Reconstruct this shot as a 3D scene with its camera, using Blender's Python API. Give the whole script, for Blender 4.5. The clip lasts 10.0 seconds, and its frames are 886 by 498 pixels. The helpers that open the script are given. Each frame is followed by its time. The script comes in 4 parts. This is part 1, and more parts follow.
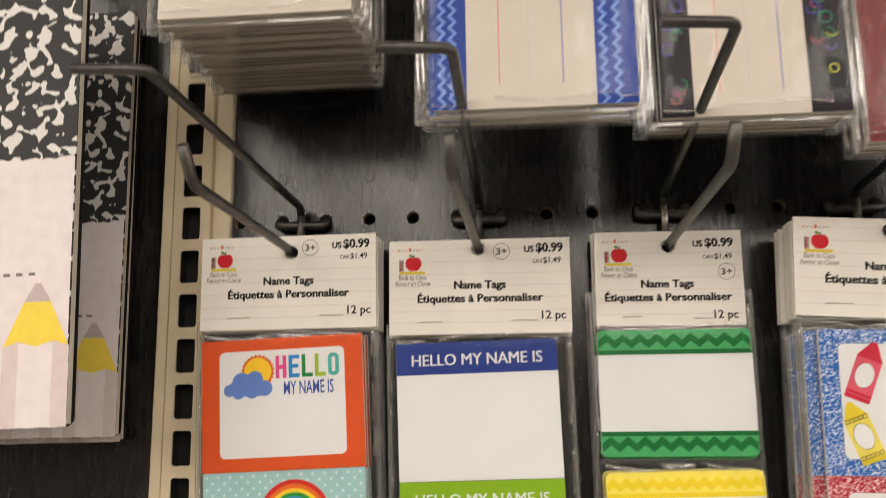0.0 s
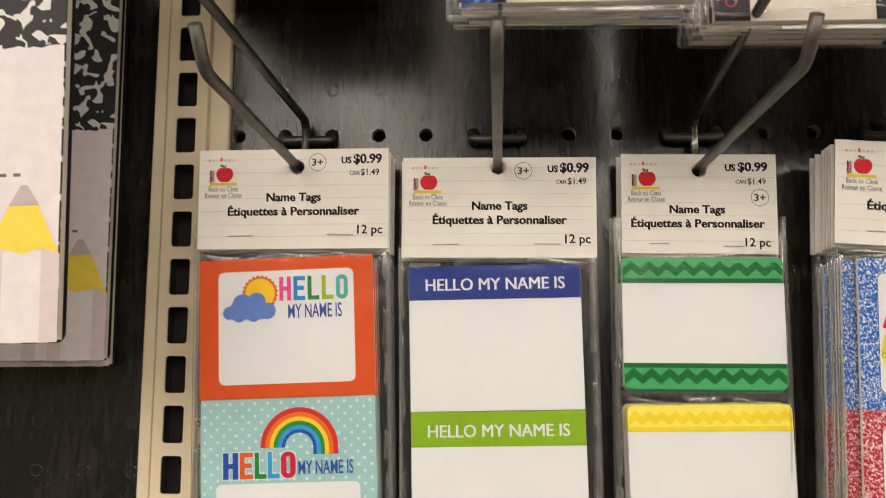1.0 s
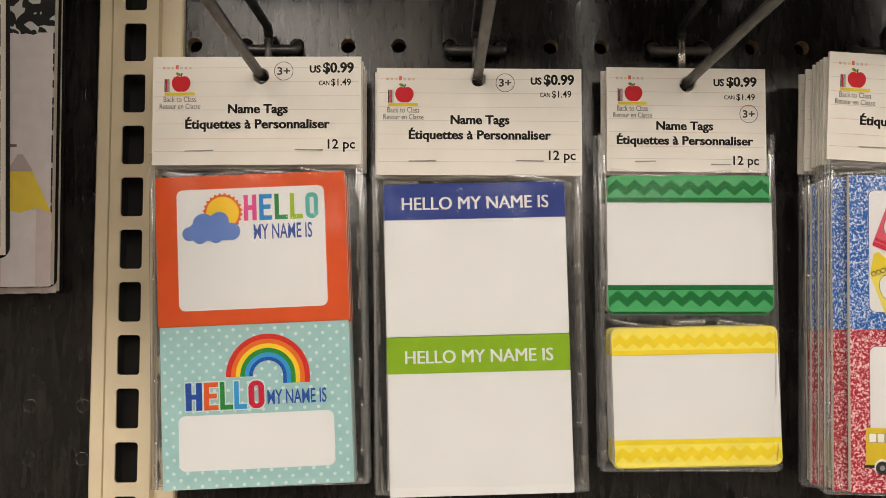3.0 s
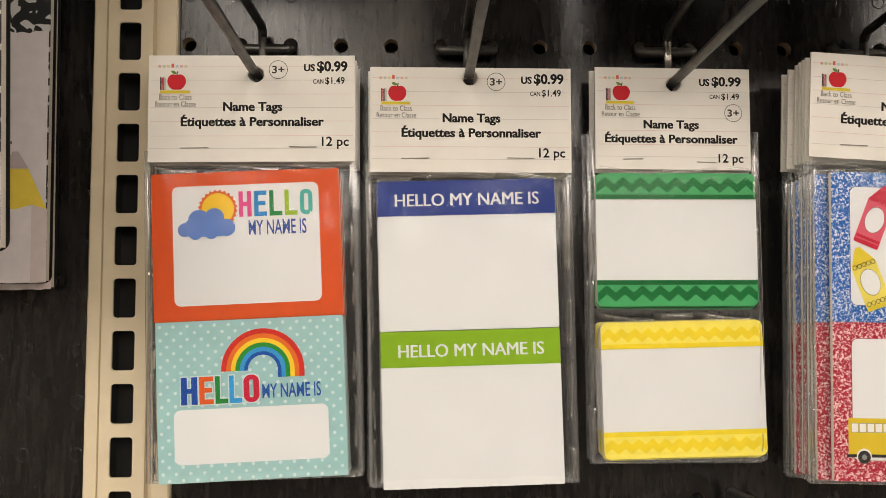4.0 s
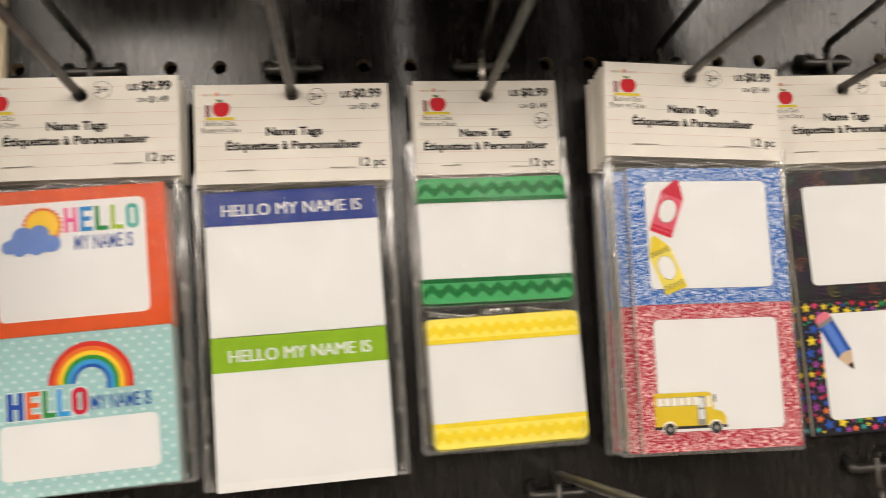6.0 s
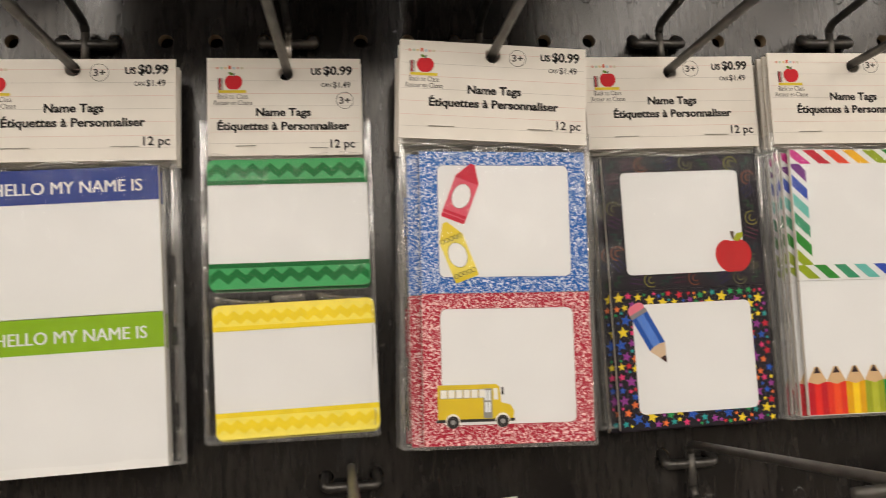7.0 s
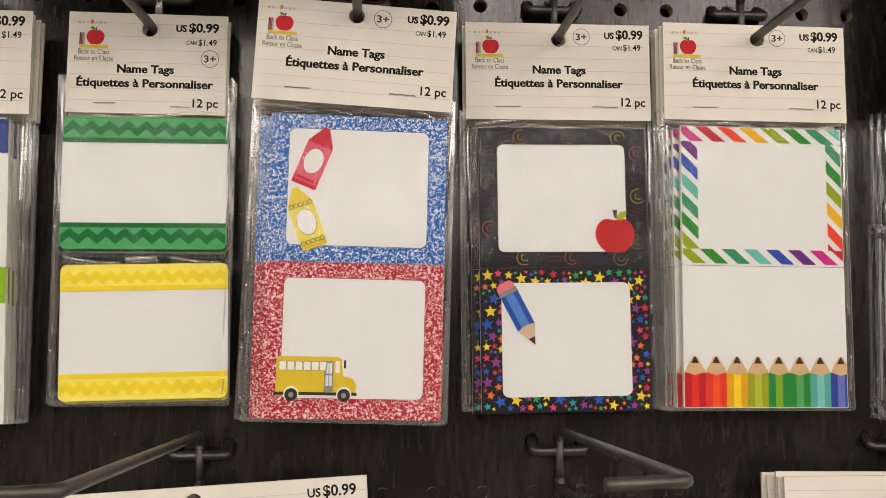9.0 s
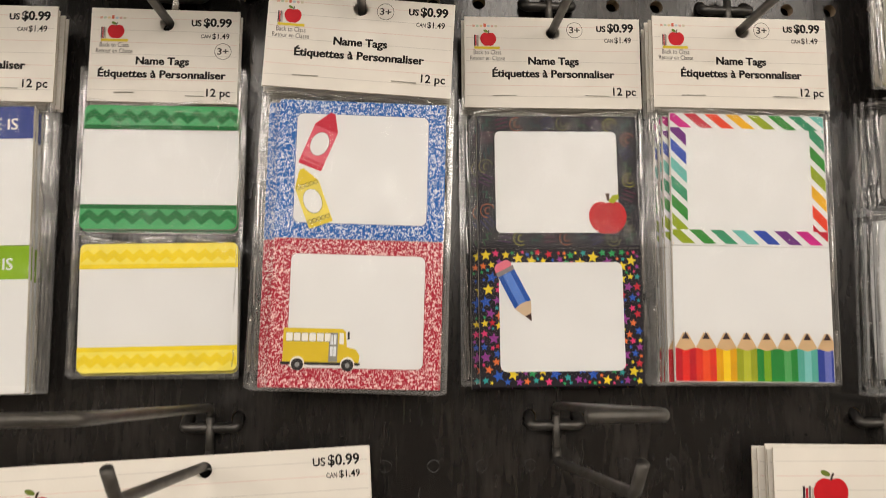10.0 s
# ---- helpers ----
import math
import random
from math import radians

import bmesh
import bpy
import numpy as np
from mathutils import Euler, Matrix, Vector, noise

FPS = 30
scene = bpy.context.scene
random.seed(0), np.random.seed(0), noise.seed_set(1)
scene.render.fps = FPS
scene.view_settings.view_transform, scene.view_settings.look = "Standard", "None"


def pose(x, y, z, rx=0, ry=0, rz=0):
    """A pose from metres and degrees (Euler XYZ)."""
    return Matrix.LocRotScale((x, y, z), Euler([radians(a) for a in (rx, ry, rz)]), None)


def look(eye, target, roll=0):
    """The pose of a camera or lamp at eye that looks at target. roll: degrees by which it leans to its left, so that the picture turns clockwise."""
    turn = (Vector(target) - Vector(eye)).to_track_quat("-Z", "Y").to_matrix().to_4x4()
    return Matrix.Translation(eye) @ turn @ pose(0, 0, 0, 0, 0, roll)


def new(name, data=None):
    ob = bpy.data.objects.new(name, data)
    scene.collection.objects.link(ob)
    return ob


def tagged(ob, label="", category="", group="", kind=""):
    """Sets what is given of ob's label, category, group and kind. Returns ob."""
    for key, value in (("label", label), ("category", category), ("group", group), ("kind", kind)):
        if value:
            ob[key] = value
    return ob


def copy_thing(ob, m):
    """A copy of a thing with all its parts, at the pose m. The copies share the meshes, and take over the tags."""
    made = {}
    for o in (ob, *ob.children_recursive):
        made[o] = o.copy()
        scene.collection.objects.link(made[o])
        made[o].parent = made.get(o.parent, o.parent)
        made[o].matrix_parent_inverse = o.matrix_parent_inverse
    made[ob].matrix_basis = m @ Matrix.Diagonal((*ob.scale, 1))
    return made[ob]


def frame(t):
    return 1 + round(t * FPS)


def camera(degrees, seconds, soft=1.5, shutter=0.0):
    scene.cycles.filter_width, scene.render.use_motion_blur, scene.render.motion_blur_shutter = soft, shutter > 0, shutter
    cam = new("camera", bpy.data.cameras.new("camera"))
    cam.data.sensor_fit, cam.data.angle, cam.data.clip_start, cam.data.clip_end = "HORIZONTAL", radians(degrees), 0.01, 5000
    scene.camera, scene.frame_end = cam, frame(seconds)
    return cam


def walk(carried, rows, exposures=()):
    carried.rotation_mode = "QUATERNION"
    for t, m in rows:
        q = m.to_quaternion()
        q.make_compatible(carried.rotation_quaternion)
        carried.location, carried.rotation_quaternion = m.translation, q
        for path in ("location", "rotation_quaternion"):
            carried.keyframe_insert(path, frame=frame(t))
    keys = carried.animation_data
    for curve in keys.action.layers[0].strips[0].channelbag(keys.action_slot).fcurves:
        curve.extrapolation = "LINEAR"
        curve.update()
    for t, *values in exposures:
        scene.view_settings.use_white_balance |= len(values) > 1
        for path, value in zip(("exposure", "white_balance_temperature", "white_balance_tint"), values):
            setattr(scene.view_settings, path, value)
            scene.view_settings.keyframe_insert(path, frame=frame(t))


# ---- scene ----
cam = camera(57.1, 10.0, soft=0.7, shutter=0.5)
PATH = [
    (0, (-0.082, -0.453, 1.3), (-0.258, 1.508, 1.652), -0.7),
    (0.5, (-0.098, -0.431, 1.295), (-0.265, 1.543, 1.57), 0.3),
    (1, (-0.108, -0.425, 1.288), (-0.212, 1.559, 1.524), 0.3),
    (1.5, (-0.11, -0.41, 1.282), (-0.16, 1.579, 1.488), 0.2),
    (2, (-0.117, -0.402, 1.28), (-0.126, 1.592, 1.437), 0.0),
    (2.5, (-0.122, -0.399, 1.278), (-0.104, 1.598, 1.393), -0.1),
    (4, (-0.129, -0.407, 1.269), (-0.054, 1.587, 1.404), -0.2),
    (4.5, (-0.133, -0.407, 1.267), (-0.023, 1.585, 1.416), -0.8),
    (5, (-0.141, -0.418, 1.257), (0.021, 1.567, 1.439), -1.9),
    (5.5, (-0.13, -0.426, 1.251), (0.082, 1.55, 1.47), -2.9),
    (6, (-0.084, -0.428, 1.245), (0.182, 1.54, 1.488), -3.4),
    (6.2, (-0.058, -0.426, 1.244), (0.214, 1.541, 1.483), -3.4),
    (7.3, (0.043, -0.428, 1.239), (0.286, 1.547, 1.438), -2.2),
    (7.5, (0.054, -0.429, 1.236), (0.293, 1.546, 1.438), -1.9),
    (8, (0.083, -0.426, 1.234), (0.295, 1.553, 1.424), -1.2),
    (8.5, (0.104, -0.421, 1.233), (0.28, 1.563, 1.415), -0.5),
    (9, (0.114, -0.419, 1.234), (0.261, 1.568, 1.404), -0.1),
    (9.5, (0.12, -0.42, 1.232), (0.244, 1.567, 1.426), -0.1),
    (10, (0.119, -0.436, 1.208), (0.236, 1.546, 1.447), -0.1),
]
walk(cam, [(t, look(eye, target, roll)) for t, eye, target, roll in PATH], exposures=((0.0, 0.12), (1.0, 0.16), (2.5, 0.0), (4.0, 0.14), (5.0, 0.14), (6.0, 0.22), (7.5, -0.08), (8.5, -0.03), (10.0, 0.04)))

# ---- light: closed shop with tubular ceiling lamps ----
scene.view_settings.exposure = 0.0
world = bpy.data.worlds.new("world")
scene.world = world
world.use_nodes = True
world.node_tree.nodes["Background"].inputs[0].default_value = (0.9, 0.85, 0.78, 1)
world.node_tree.nodes["Background"].inputs[1].default_value = 0.05

LAMP_WATTS = 32.0
LAMP_COLOUR = (1.0, 0.915, 0.828)


def lin(r, g, b):
    """sRGB bytes to a linear colour."""
    return tuple((c / 12.92 if c <= 0.04045 else ((c + 0.055) / 1.055) ** 2.4) for c in (r / 255, g / 255, b / 255))


# ---- materials ----
def material(name, colour, rough=0.6, metal=0.0, var=0.0, scale=200.0, bump=0.0, bump_scale=800.0, spec=0.5, stretch=(1, 1, 1)):
    m = bpy.data.materials.new(name)
    m.use_nodes = True
    nt = m.node_tree
    p = nt.nodes["Principled BSDF"]
    p.inputs["Base Color"].default_value = (*colour, 1)
    p.inputs["Roughness"].default_value = rough
    p.inputs["Metallic"].default_value = metal
    p.inputs["Specular IOR Level"].default_value = spec
    tc = nt.nodes.new("ShaderNodeTexCoord")
    mp = nt.nodes.new("ShaderNodeMapping")
    mp.inputs["Scale"].default_value = stretch
    nt.links.new(tc.outputs["Object"], mp.inputs["Vector"])
    if var:
        n = nt.nodes.new("ShaderNodeTexNoise")
        n.inputs["Scale"].default_value, n.inputs["Detail"].default_value = scale, 4
        nt.links.new(mp.outputs[0], n.inputs["Vector"])
        r = nt.nodes.new("ShaderNodeValToRGB")
        r.color_ramp.elements[0].position, r.color_ramp.elements[1].position = 0.3, 0.7
        r.color_ramp.elements[0].color = (*[c * (1 - var) for c in colour], 1)
        r.color_ramp.elements[1].color = (*[min(1, c * (1 + var)) for c in colour], 1)
        nt.links.new(n.outputs["Fac"], r.inputs["Fac"])
        nt.links.new(r.outputs["Color"], p.inputs["Base Color"])
    if bump:
        n = nt.nodes.new("ShaderNodeTexNoise")
        n.inputs["Scale"].default_value, n.inputs["Detail"].default_value = bump_scale, 3
        nt.links.new(mp.outputs[0], n.inputs["Vector"])
        b = nt.nodes.new("ShaderNodeBump")
        b.inputs["Strength"].default_value, b.inputs["Distance"].default_value = bump, 0.001
        nt.links.new(n.outputs["Fac"], b.inputs["Height"])
        nt.links.new(b.outputs["Normal"], p.inputs["Normal"])
    return m


INKS = {}


def ink(r, g, b):
    """A printed colour on coated paper."""
    key = (r, g, b)
    if key not in INKS:
        INKS[key] = material("ink_%d_%d_%d" % key, lin(r, g, b), 0.55, var=0.05, scale=150, spec=0.2)
    return INKS[key]


def squiggle(name, ground, mark, scale, low, high, detail=1.0, warp=0.0):
    """Two-colour marbled or speckled print."""
    m = bpy.data.materials.new(name)
    m.use_nodes = True
    nt = m.node_tree
    p = nt.nodes["Principled BSDF"]
    p.inputs["Roughness"].default_value = 0.5
    p.inputs["Specular IOR Level"].default_value = 0.3
    tc = nt.nodes.new("ShaderNodeTexCoord")
    n = nt.nodes.new("ShaderNodeTexNoise")
    n.inputs["Scale"].default_value, n.inputs["Detail"].default_value, n.inputs["Distortion"].default_value = scale, detail, warp
    nt.links.new(tc.outputs["Object"], n.inputs["Vector"])
    r = nt.nodes.new("ShaderNodeValToRGB")
    e = r.color_ramp.elements
    e[0].position, e[1].position = low, high
    e[0].color, e[1].color = (*ground, 1), (*mark, 1)
    nt.links.new(n.outputs["Fac"], r.inputs["Fac"])
    nt.links.new(r.outputs["Color"], p.inputs["Base Color"])
    return m


def laminate():
    """Glossy black pegboard facing with a vertical wood grain."""
    m = bpy.data.materials.new("black_woodgrain_laminate")
    m.use_nodes = True
    nt = m.node_tree
    p = nt.nodes["Principled BSDF"]
    tc = nt.nodes.new("ShaderNodeTexCoord")

    def grain(stretch, scale, detail):
        mp = nt.nodes.new("ShaderNodeMapping")
        mp.inputs["Scale"].default_value = stretch
        nt.links.new(tc.outputs["Object"], mp.inputs["Vector"])
        n = nt.nodes.new("ShaderNodeTexNoise")
        n.inputs["Scale"].default_value, n.inputs["Detail"].default_value = scale, detail
        nt.links.new(mp.outputs[0], n.inputs["Vector"])
        return n

    fine, broad = grain((1, 1, 0.16), 360, 6), grain((1, 1, 0.4), 34, 4)
    mix = nt.nodes.new("ShaderNodeMath")
    mix.operation = "MULTIPLY"
    nt.links.new(fine.outputs["Fac"], mix.inputs[0])
    nt.links.new(broad.outputs["Fac"], mix.inputs[1])
    r = nt.nodes.new("ShaderNodeValToRGB")
    e = r.color_ramp.elements
    e[0].position, e[1].position = 0.15, 0.45
    e[0].color, e[1].color = (0.008, 0.0074, 0.0070, 1), (0.030, 0.027, 0.025, 1)
    nt.links.new(mix.outputs[0], r.inputs["Fac"])
    nt.links.new(r.outputs["Color"], p.inputs["Base Color"])
    rr = nt.nodes.new("ShaderNodeMapRange")
    rr.inputs["To Min"].default_value, rr.inputs["To Max"].default_value = 0.13, 0.24
    nt.links.new(fine.outputs["Fac"], rr.inputs["Value"])
    nt.links.new(rr.outputs[0], p.inputs["Roughness"])
    b = nt.nodes.new("ShaderNodeBump")
    b.inputs["Strength"].default_value, b.inputs["Distance"].default_value = 0.14, 0.0004
    nt.links.new(fine.outputs["Fac"], b.inputs["Height"])
    warp = grain((1, 1, 0.6), 9, 1)
    w = nt.nodes.new("ShaderNodeBump")
    w.inputs["Strength"].default_value, w.inputs["Distance"].default_value = 0.35, 0.004
    nt.links.new(warp.outputs["Fac"], w.inputs["Height"])
    nt.links.new(w.outputs["Normal"], b.inputs["Normal"])
    nt.links.new(b.outputs["Normal"], p.inputs["Normal"])
    return m


def film(name, haze, rough, wrinkle, ior=1.45):
    """Clear polypropylene film: see-through, glossy, slightly hazy."""
    m = bpy.data.materials.new(name)
    m.use_nodes = True
    nt = m.node_tree
    nt.nodes.remove(nt.nodes["Principled BSDF"])
    out = nt.nodes["Material Output"]
    clear, gloss, milky = (nt.nodes.new("ShaderNodeBsdf" + k) for k in ("Transparent", "Glossy", "Diffuse"))
    clear.inputs["Color"].default_value = (0.97, 0.97, 0.97, 1)
    gloss.inputs["Roughness"].default_value = rough
    milky.inputs["Color"].default_value = (0.8, 0.8, 0.78, 1)
    tc = nt.nodes.new("ShaderNodeTexCoord")
    n = nt.nodes.new("ShaderNodeTexNoise")
    n.inputs["Scale"].default_value, n.inputs["Detail"].default_value = 34, 1.5
    mp = nt.nodes.new("ShaderNodeMapping")
    mp.inputs["Scale"].default_value = (1.6, 1, 0.35)
    nt.links.new(tc.outputs["Object"], mp.inputs["Vector"])
    nt.links.new(mp.outputs[0], n.inputs["Vector"])
    b = nt.nodes.new("ShaderNodeBump")
    b.inputs["Strength"].default_value, b.inputs["Distance"].default_value = wrinkle, 0.002
    nt.links.new(n.outputs["Fac"], b.inputs["Height"])
    fr = nt.nodes.new("ShaderNodeFresnel")
    fr.inputs["IOR"].default_value = ior
    for node in (gloss, fr):
        nt.links.new(b.outputs["Normal"], node.inputs["Normal"])
    first, second = nt.nodes.new("ShaderNodeMixShader"), nt.nodes.new("ShaderNodeMixShader")
    first.inputs[0].default_value = haze
    nt.links.new(clear.outputs[0], first.inputs[1])
    nt.links.new(milky.outputs[0], first.inputs[2])
    nt.links.new(fr.outputs[0], second.inputs[0])
    nt.links.new(first.outputs[0], second.inputs[1])
    nt.links.new(gloss.outputs[0], second.inputs[2])
    nt.links.new(second.outputs[0], out.inputs["Surface"])
    return m


BOARD = laminate()
MDF = material("raw_fibreboard", lin(150, 132, 108), 0.9, var=0.15, scale=900)
CREAM = material("cream_powder_coat", lin(222, 207, 177), 0.42, var=0.05, scale=40, bump=0.15, bump_scale=1500)
# near-black colour that stands in for shade inside holes and slots
PAINTED_SHADE = material("painted_shade", (0.014, 0.013, 0.012), 0.9)
# hook wire in three tones: dark, dull and, further down, bright
ZINC_DARK = material("dark_zinc_wire", (0.085, 0.082, 0.078), 0.34, metal=0.8, var=0.3, scale=120, bump=0.1, bump_scale=2500)
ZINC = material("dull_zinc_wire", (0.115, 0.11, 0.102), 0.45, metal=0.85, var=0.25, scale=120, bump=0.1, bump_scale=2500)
PAPER = material("white_card", lin(236, 232, 224), 0.62, var=0.02, scale=60, bump=0.06, bump_scale=700)
PAPER_EDGE = material("card_edge", lin(214, 206, 192), 0.8, var=0.06, scale=900)
WHITE = material("white_label_paper", lin(231, 232, 232), 0.55, var=0.015, scale=50)
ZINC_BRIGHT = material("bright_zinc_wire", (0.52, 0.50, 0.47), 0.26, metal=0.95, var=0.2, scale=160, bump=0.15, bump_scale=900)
STEEL = material("steel_staple", (0.45, 0.43, 0.40), 0.3, metal=1.0)
def sheen(name, amount, rough):
    """A sharp crease of clear film: see-through with an even gloss."""
    m = bpy.data.materials.new(name)
    m.use_nodes = True
    nt = m.node_tree
    nt.nodes.remove(nt.nodes["Principled BSDF"])
    clear, gloss, mix = nt.nodes.new("ShaderNodeBsdfTransparent"), nt.nodes.new("ShaderNodeBsdfGlossy"), nt.nodes.new("ShaderNodeMixShader")
    gloss.inputs["Roughness"].default_value = rough
    mix.inputs[0].default_value = amount
    nt.links.new(clear.outputs[0], mix.inputs[1])
    nt.links.new(gloss.outputs[0], mix.inputs[2])
    nt.links.new(mix.outputs[0], nt.nodes["Material Output"].inputs["Surface"])
    return m


BAG = film("clear_bag_film", 0.007, 0.09, 0.30, 1.28)
BAG_EDGE = film("clear_bag_seam", 0.05, 0.08, 0.4)
BAG_FOLD = sheen("clear_bag_fold", 0.25, 0.07)
INK = ink(18, 16, 16)
GREY_INK = ink(74, 70, 66)
RULE_PINK = ink(226, 200, 192)
RULE_GREY = ink(206, 202, 196)
BLUE_MARBLE = squiggle("blue_speckled_print", lin(10, 98, 184), lin(222, 232, 242), 1340, 0.555, 0.575, 0.4, 0.9)
RED_MARBLE = squiggle("red_speckled_print", lin(178, 18, 52), lin(245, 214, 214), 1340, 0.555, 0.575, 0.4, 0.9)
BLACK_MARBLE = squiggle("black_marbled_cover", lin(46, 46, 47), lin(226, 224, 222), 150, 0.545, 0.556, 1.2, 0.55)
PLAIN_WALL = material("painted_wall", lin(190, 184, 174), 0.8, var=0.04, scale=3)
PLAIN_FLOOR = material("vinyl_floor", lin(228, 223, 215), 0.35, var=0.06, scale=4)
PLAIN_CEILING = material("ceiling_board", lin(188, 185, 180), 0.85, var=0.02, scale=5)
SHELF_FRONT = material("bounce_shelving", lin(196, 191, 184), 0.6, var=0.4, scale=5)
SHELF_BACK = material("dark_shelving", (0.035, 0.034, 0.033), 0.5, var=0.3, scale=6)


# ---- mesh helpers ----
def part(name, bm, mat, parent=None, label=""):
    """Links a bmesh as one mesh object under a thing or a part; mat may be a list."""
    me = bpy.data.meshes.new(name)
    bm.to_mesh(me)
    bm.free()
    for m in mat if isinstance(mat, (list, tuple)) else [mat]:
        me.materials.append(m)
    ob = new(name, me)
    if parent:
        ob.parent = parent
    if label:
        ob["label"] = label
    return ob


def smooth(ob):
    for f in ob.data.polygons:
        f.use_smooth = True
    return ob


def thing(name, m, label, category, group=""):
    ob = new(name)
    ob.empty_display_size = 0.01
    ob.matrix_world = m
    return tagged(ob, label, category, group)


def box(bm, x0, y0, z0, x1, y1, z1, mat=0):
    v = [bm.verts.new(c) for c in ((x0, y0, z0), (x1, y0, z0), (x1, y1, z0), (x0, y1, z0), (x0, y0, z1), (x1, y0, z1), (x1, y1, z1), (x0, y1, z1))]
    for q in ((0, 3, 2, 1), (4, 5, 6, 7), (0, 1, 5, 4), (1, 2, 6, 5), (2, 3, 7, 6), (3, 0, 4, 7)):
        bm.faces.new([v[i] for i in q]).material_index = mat
    return v


def arc(cx, cz, r, a0, a1, n):
    return [(cx + r * math.cos(radians(a0 + (a1 - a0) * i / n)), cz + r * math.sin(radians(a0 + (a1 - a0) * i / n))) for i in range(n + 1)]


def rrect(x0, z0, x1, z1, r, n=5):
    return arc(x1 - r, z1 - r, r, 0, 90, n) + arc(x0 + r, z1 - r, r, 90, 180, n) + arc(x0 + r, z0 + r, r, 180, 270, n) + arc(x1 - r, z0 + r, r, 270, 360, n)


def circle(cx, cz, r, n=24, sx=1.0):
    return [(cx + sx * r * math.cos(2 * math.pi * i / n), cz + r * math.sin(2 * math.pi * i / n)) for i in range(n)]


def turn2(pts, cx, cz, deg, dx=0.0, dz=0.0):
    """Turns points by deg, anticlockwise, about a centre, then shifts them."""
    c, s = math.cos(radians(deg)), math.sin(radians(deg))
    return [(cx + (x - cx) * c - (z - cz) * s + dx, cz + (x - cx) * s + (z - cz) * c + dz) for x, z in pts]


def slab(pts, y0, y1):
    """An upright plate with the given outline (anticlockwise, seen from the front), front at y0, back at y1."""
    bm = bmesh.new()
    front = [bm.verts.new((x, y0, z)) for x, z in pts]
    back = [bm.verts.new((x, y1, z)) for x, z in pts]
    bm.faces.new(front)
    bm.faces.new(back[::-1])
    n = len(pts)
    for i in range(n):
        bm.faces.new((front[i], back[i], back[(i + 1) % n], front[(i + 1) % n]))
    return bm


def tube_into(bm, pts, r, n=10, bend=0.0, steps=4, caps=True):
    """A round wire along points, its corners rounded with the given radius."""
    pts = [Vector(p) for p in pts]
    path = [pts[0]]
    for a, b, c in zip(pts, pts[1:], pts[2:]):
        d = min(bend, (a - b).length * 0.45, (c - b).length * 0.45)
        s, e = b + (a - b).normalized() * d, b + (c - b).normalized() * d
        for i in range(steps + 1):
            k = i / steps
            path.append(s * (1 - k) ** 2 + b * 2 * k * (1 - k) + e * k * k)
    path.append(pts[-1])
    path = [p for i, p in enumerate(path) if i == 0 or (p - path[i - 1]).length > 1e-6]
    rings, side = [], None
    for i, p in enumerate(path):
        t = (path[min(i + 1, len(path) - 1)] - path[max(i - 1, 0)]).normalized()
        if side is None:
            side = t.orthogonal().normalized()
        side = (side - t * side.dot(t)).normalized()
        up = t.cross(side)
        rings.append([bm.verts.new(p + r * (math.cos(2 * math.pi * k / n) * side + math.sin(2 * math.pi * k / n) * up)) for k in range(n)])
    for a, b in zip(rings, rings[1:]):
        for k in range(n):
            bm.faces.new((a[k], a[(k + 1) % n], b[(k + 1) % n], b[k]))
    if caps:
        bm.faces.new(rings[0][::-1])
        bm.faces.new(rings[-1])


def tube(pts, r, n=10, bend=0.0, steps=4):
    bm = bmesh.new()
    tube_into(bm, pts, r, n, bend, steps)
    return bm


LETTERS = {}


def letters(text, grow=0.0):
    """The outline mesh of a text in the built-in font: vertices, faces, width limits and capital height."""
    key = (text, grow)
    if key not in LETTERS:
        cu = bpy.data.curves.new("text", "FONT")
        cu.body, cu.offset, cu.resolution_u = text, grow, 3
        ob = new("text", cu)
        bpy.context.view_layer.update()
        ev = ob.evaluated_get(bpy.context.evaluated_depsgraph_get())
        me = ev.to_mesh()
        vs, fs = [(v.co.x, v.co.y) for v in me.vertices], [tuple(p.vertices) for p in me.polygons]
        ev.to_mesh_clear()
        bpy.data.objects.remove(ob)
        bpy.data.curves.remove(cu)
        LETTERS[key] = (vs, fs)
    return LETTERS[key]


CAP = max(z for _, z in letters("H")[0])


class Sheet:
    """A flat printed face: draws shapes on thin layers in front of y = front; at maps sheet metres to the thing's metres."""

    def __init__(self, front, at=None, step=0.00009):
        self.front, self.at, self.step = front, at or (lambda x, z: (x, z)), step

    def put(self, bm, pts, layer, mat=0):
        vs = []
        for x, z in pts:
            x, z = self.at(x, z)
            vs.append(bm.verts.new((x, self.front - layer * self.step, z)))
        try:
            bm.faces.new(vs).material_index = mat
        except ValueError:
            pass

    def shape(self, name, mat, parent, layer, *polys, label="", spread=0.0):
        bm = bmesh.new()
        for i, pts in enumerate(polys):
            self.put(bm, pts, layer + spread * i)
        return part(name, bm, mat, parent, label)

    def text(self, text, x0, x1, base, cap, mat, parent, layer, bold=0.0, name="printed_text", label=""):
        """A text from x0 to x1 with its baseline and the height of its capitals; bold thickens its strokes."""
        vs, fs = letters(text, min(0.027, round(bold * 0.36, 4)))
        lo, hi = min(v[0] for v in vs), max(v[0] for v in vs)
        bm = bmesh.new()
        made = []
        for x, z in vs:
            x, z = self.at(x0 + (x - lo) / (hi - lo) * (x1 - x0), base + z / CAP * cap)
            made.append(bm.verts.new((x, self.front - layer * self.step, z)))
        for f in fs:
            try:
                bm.faces.new([made[i] for i in f])
            except ValueError:
                pass
        return part(name, bm, mat, parent, label)


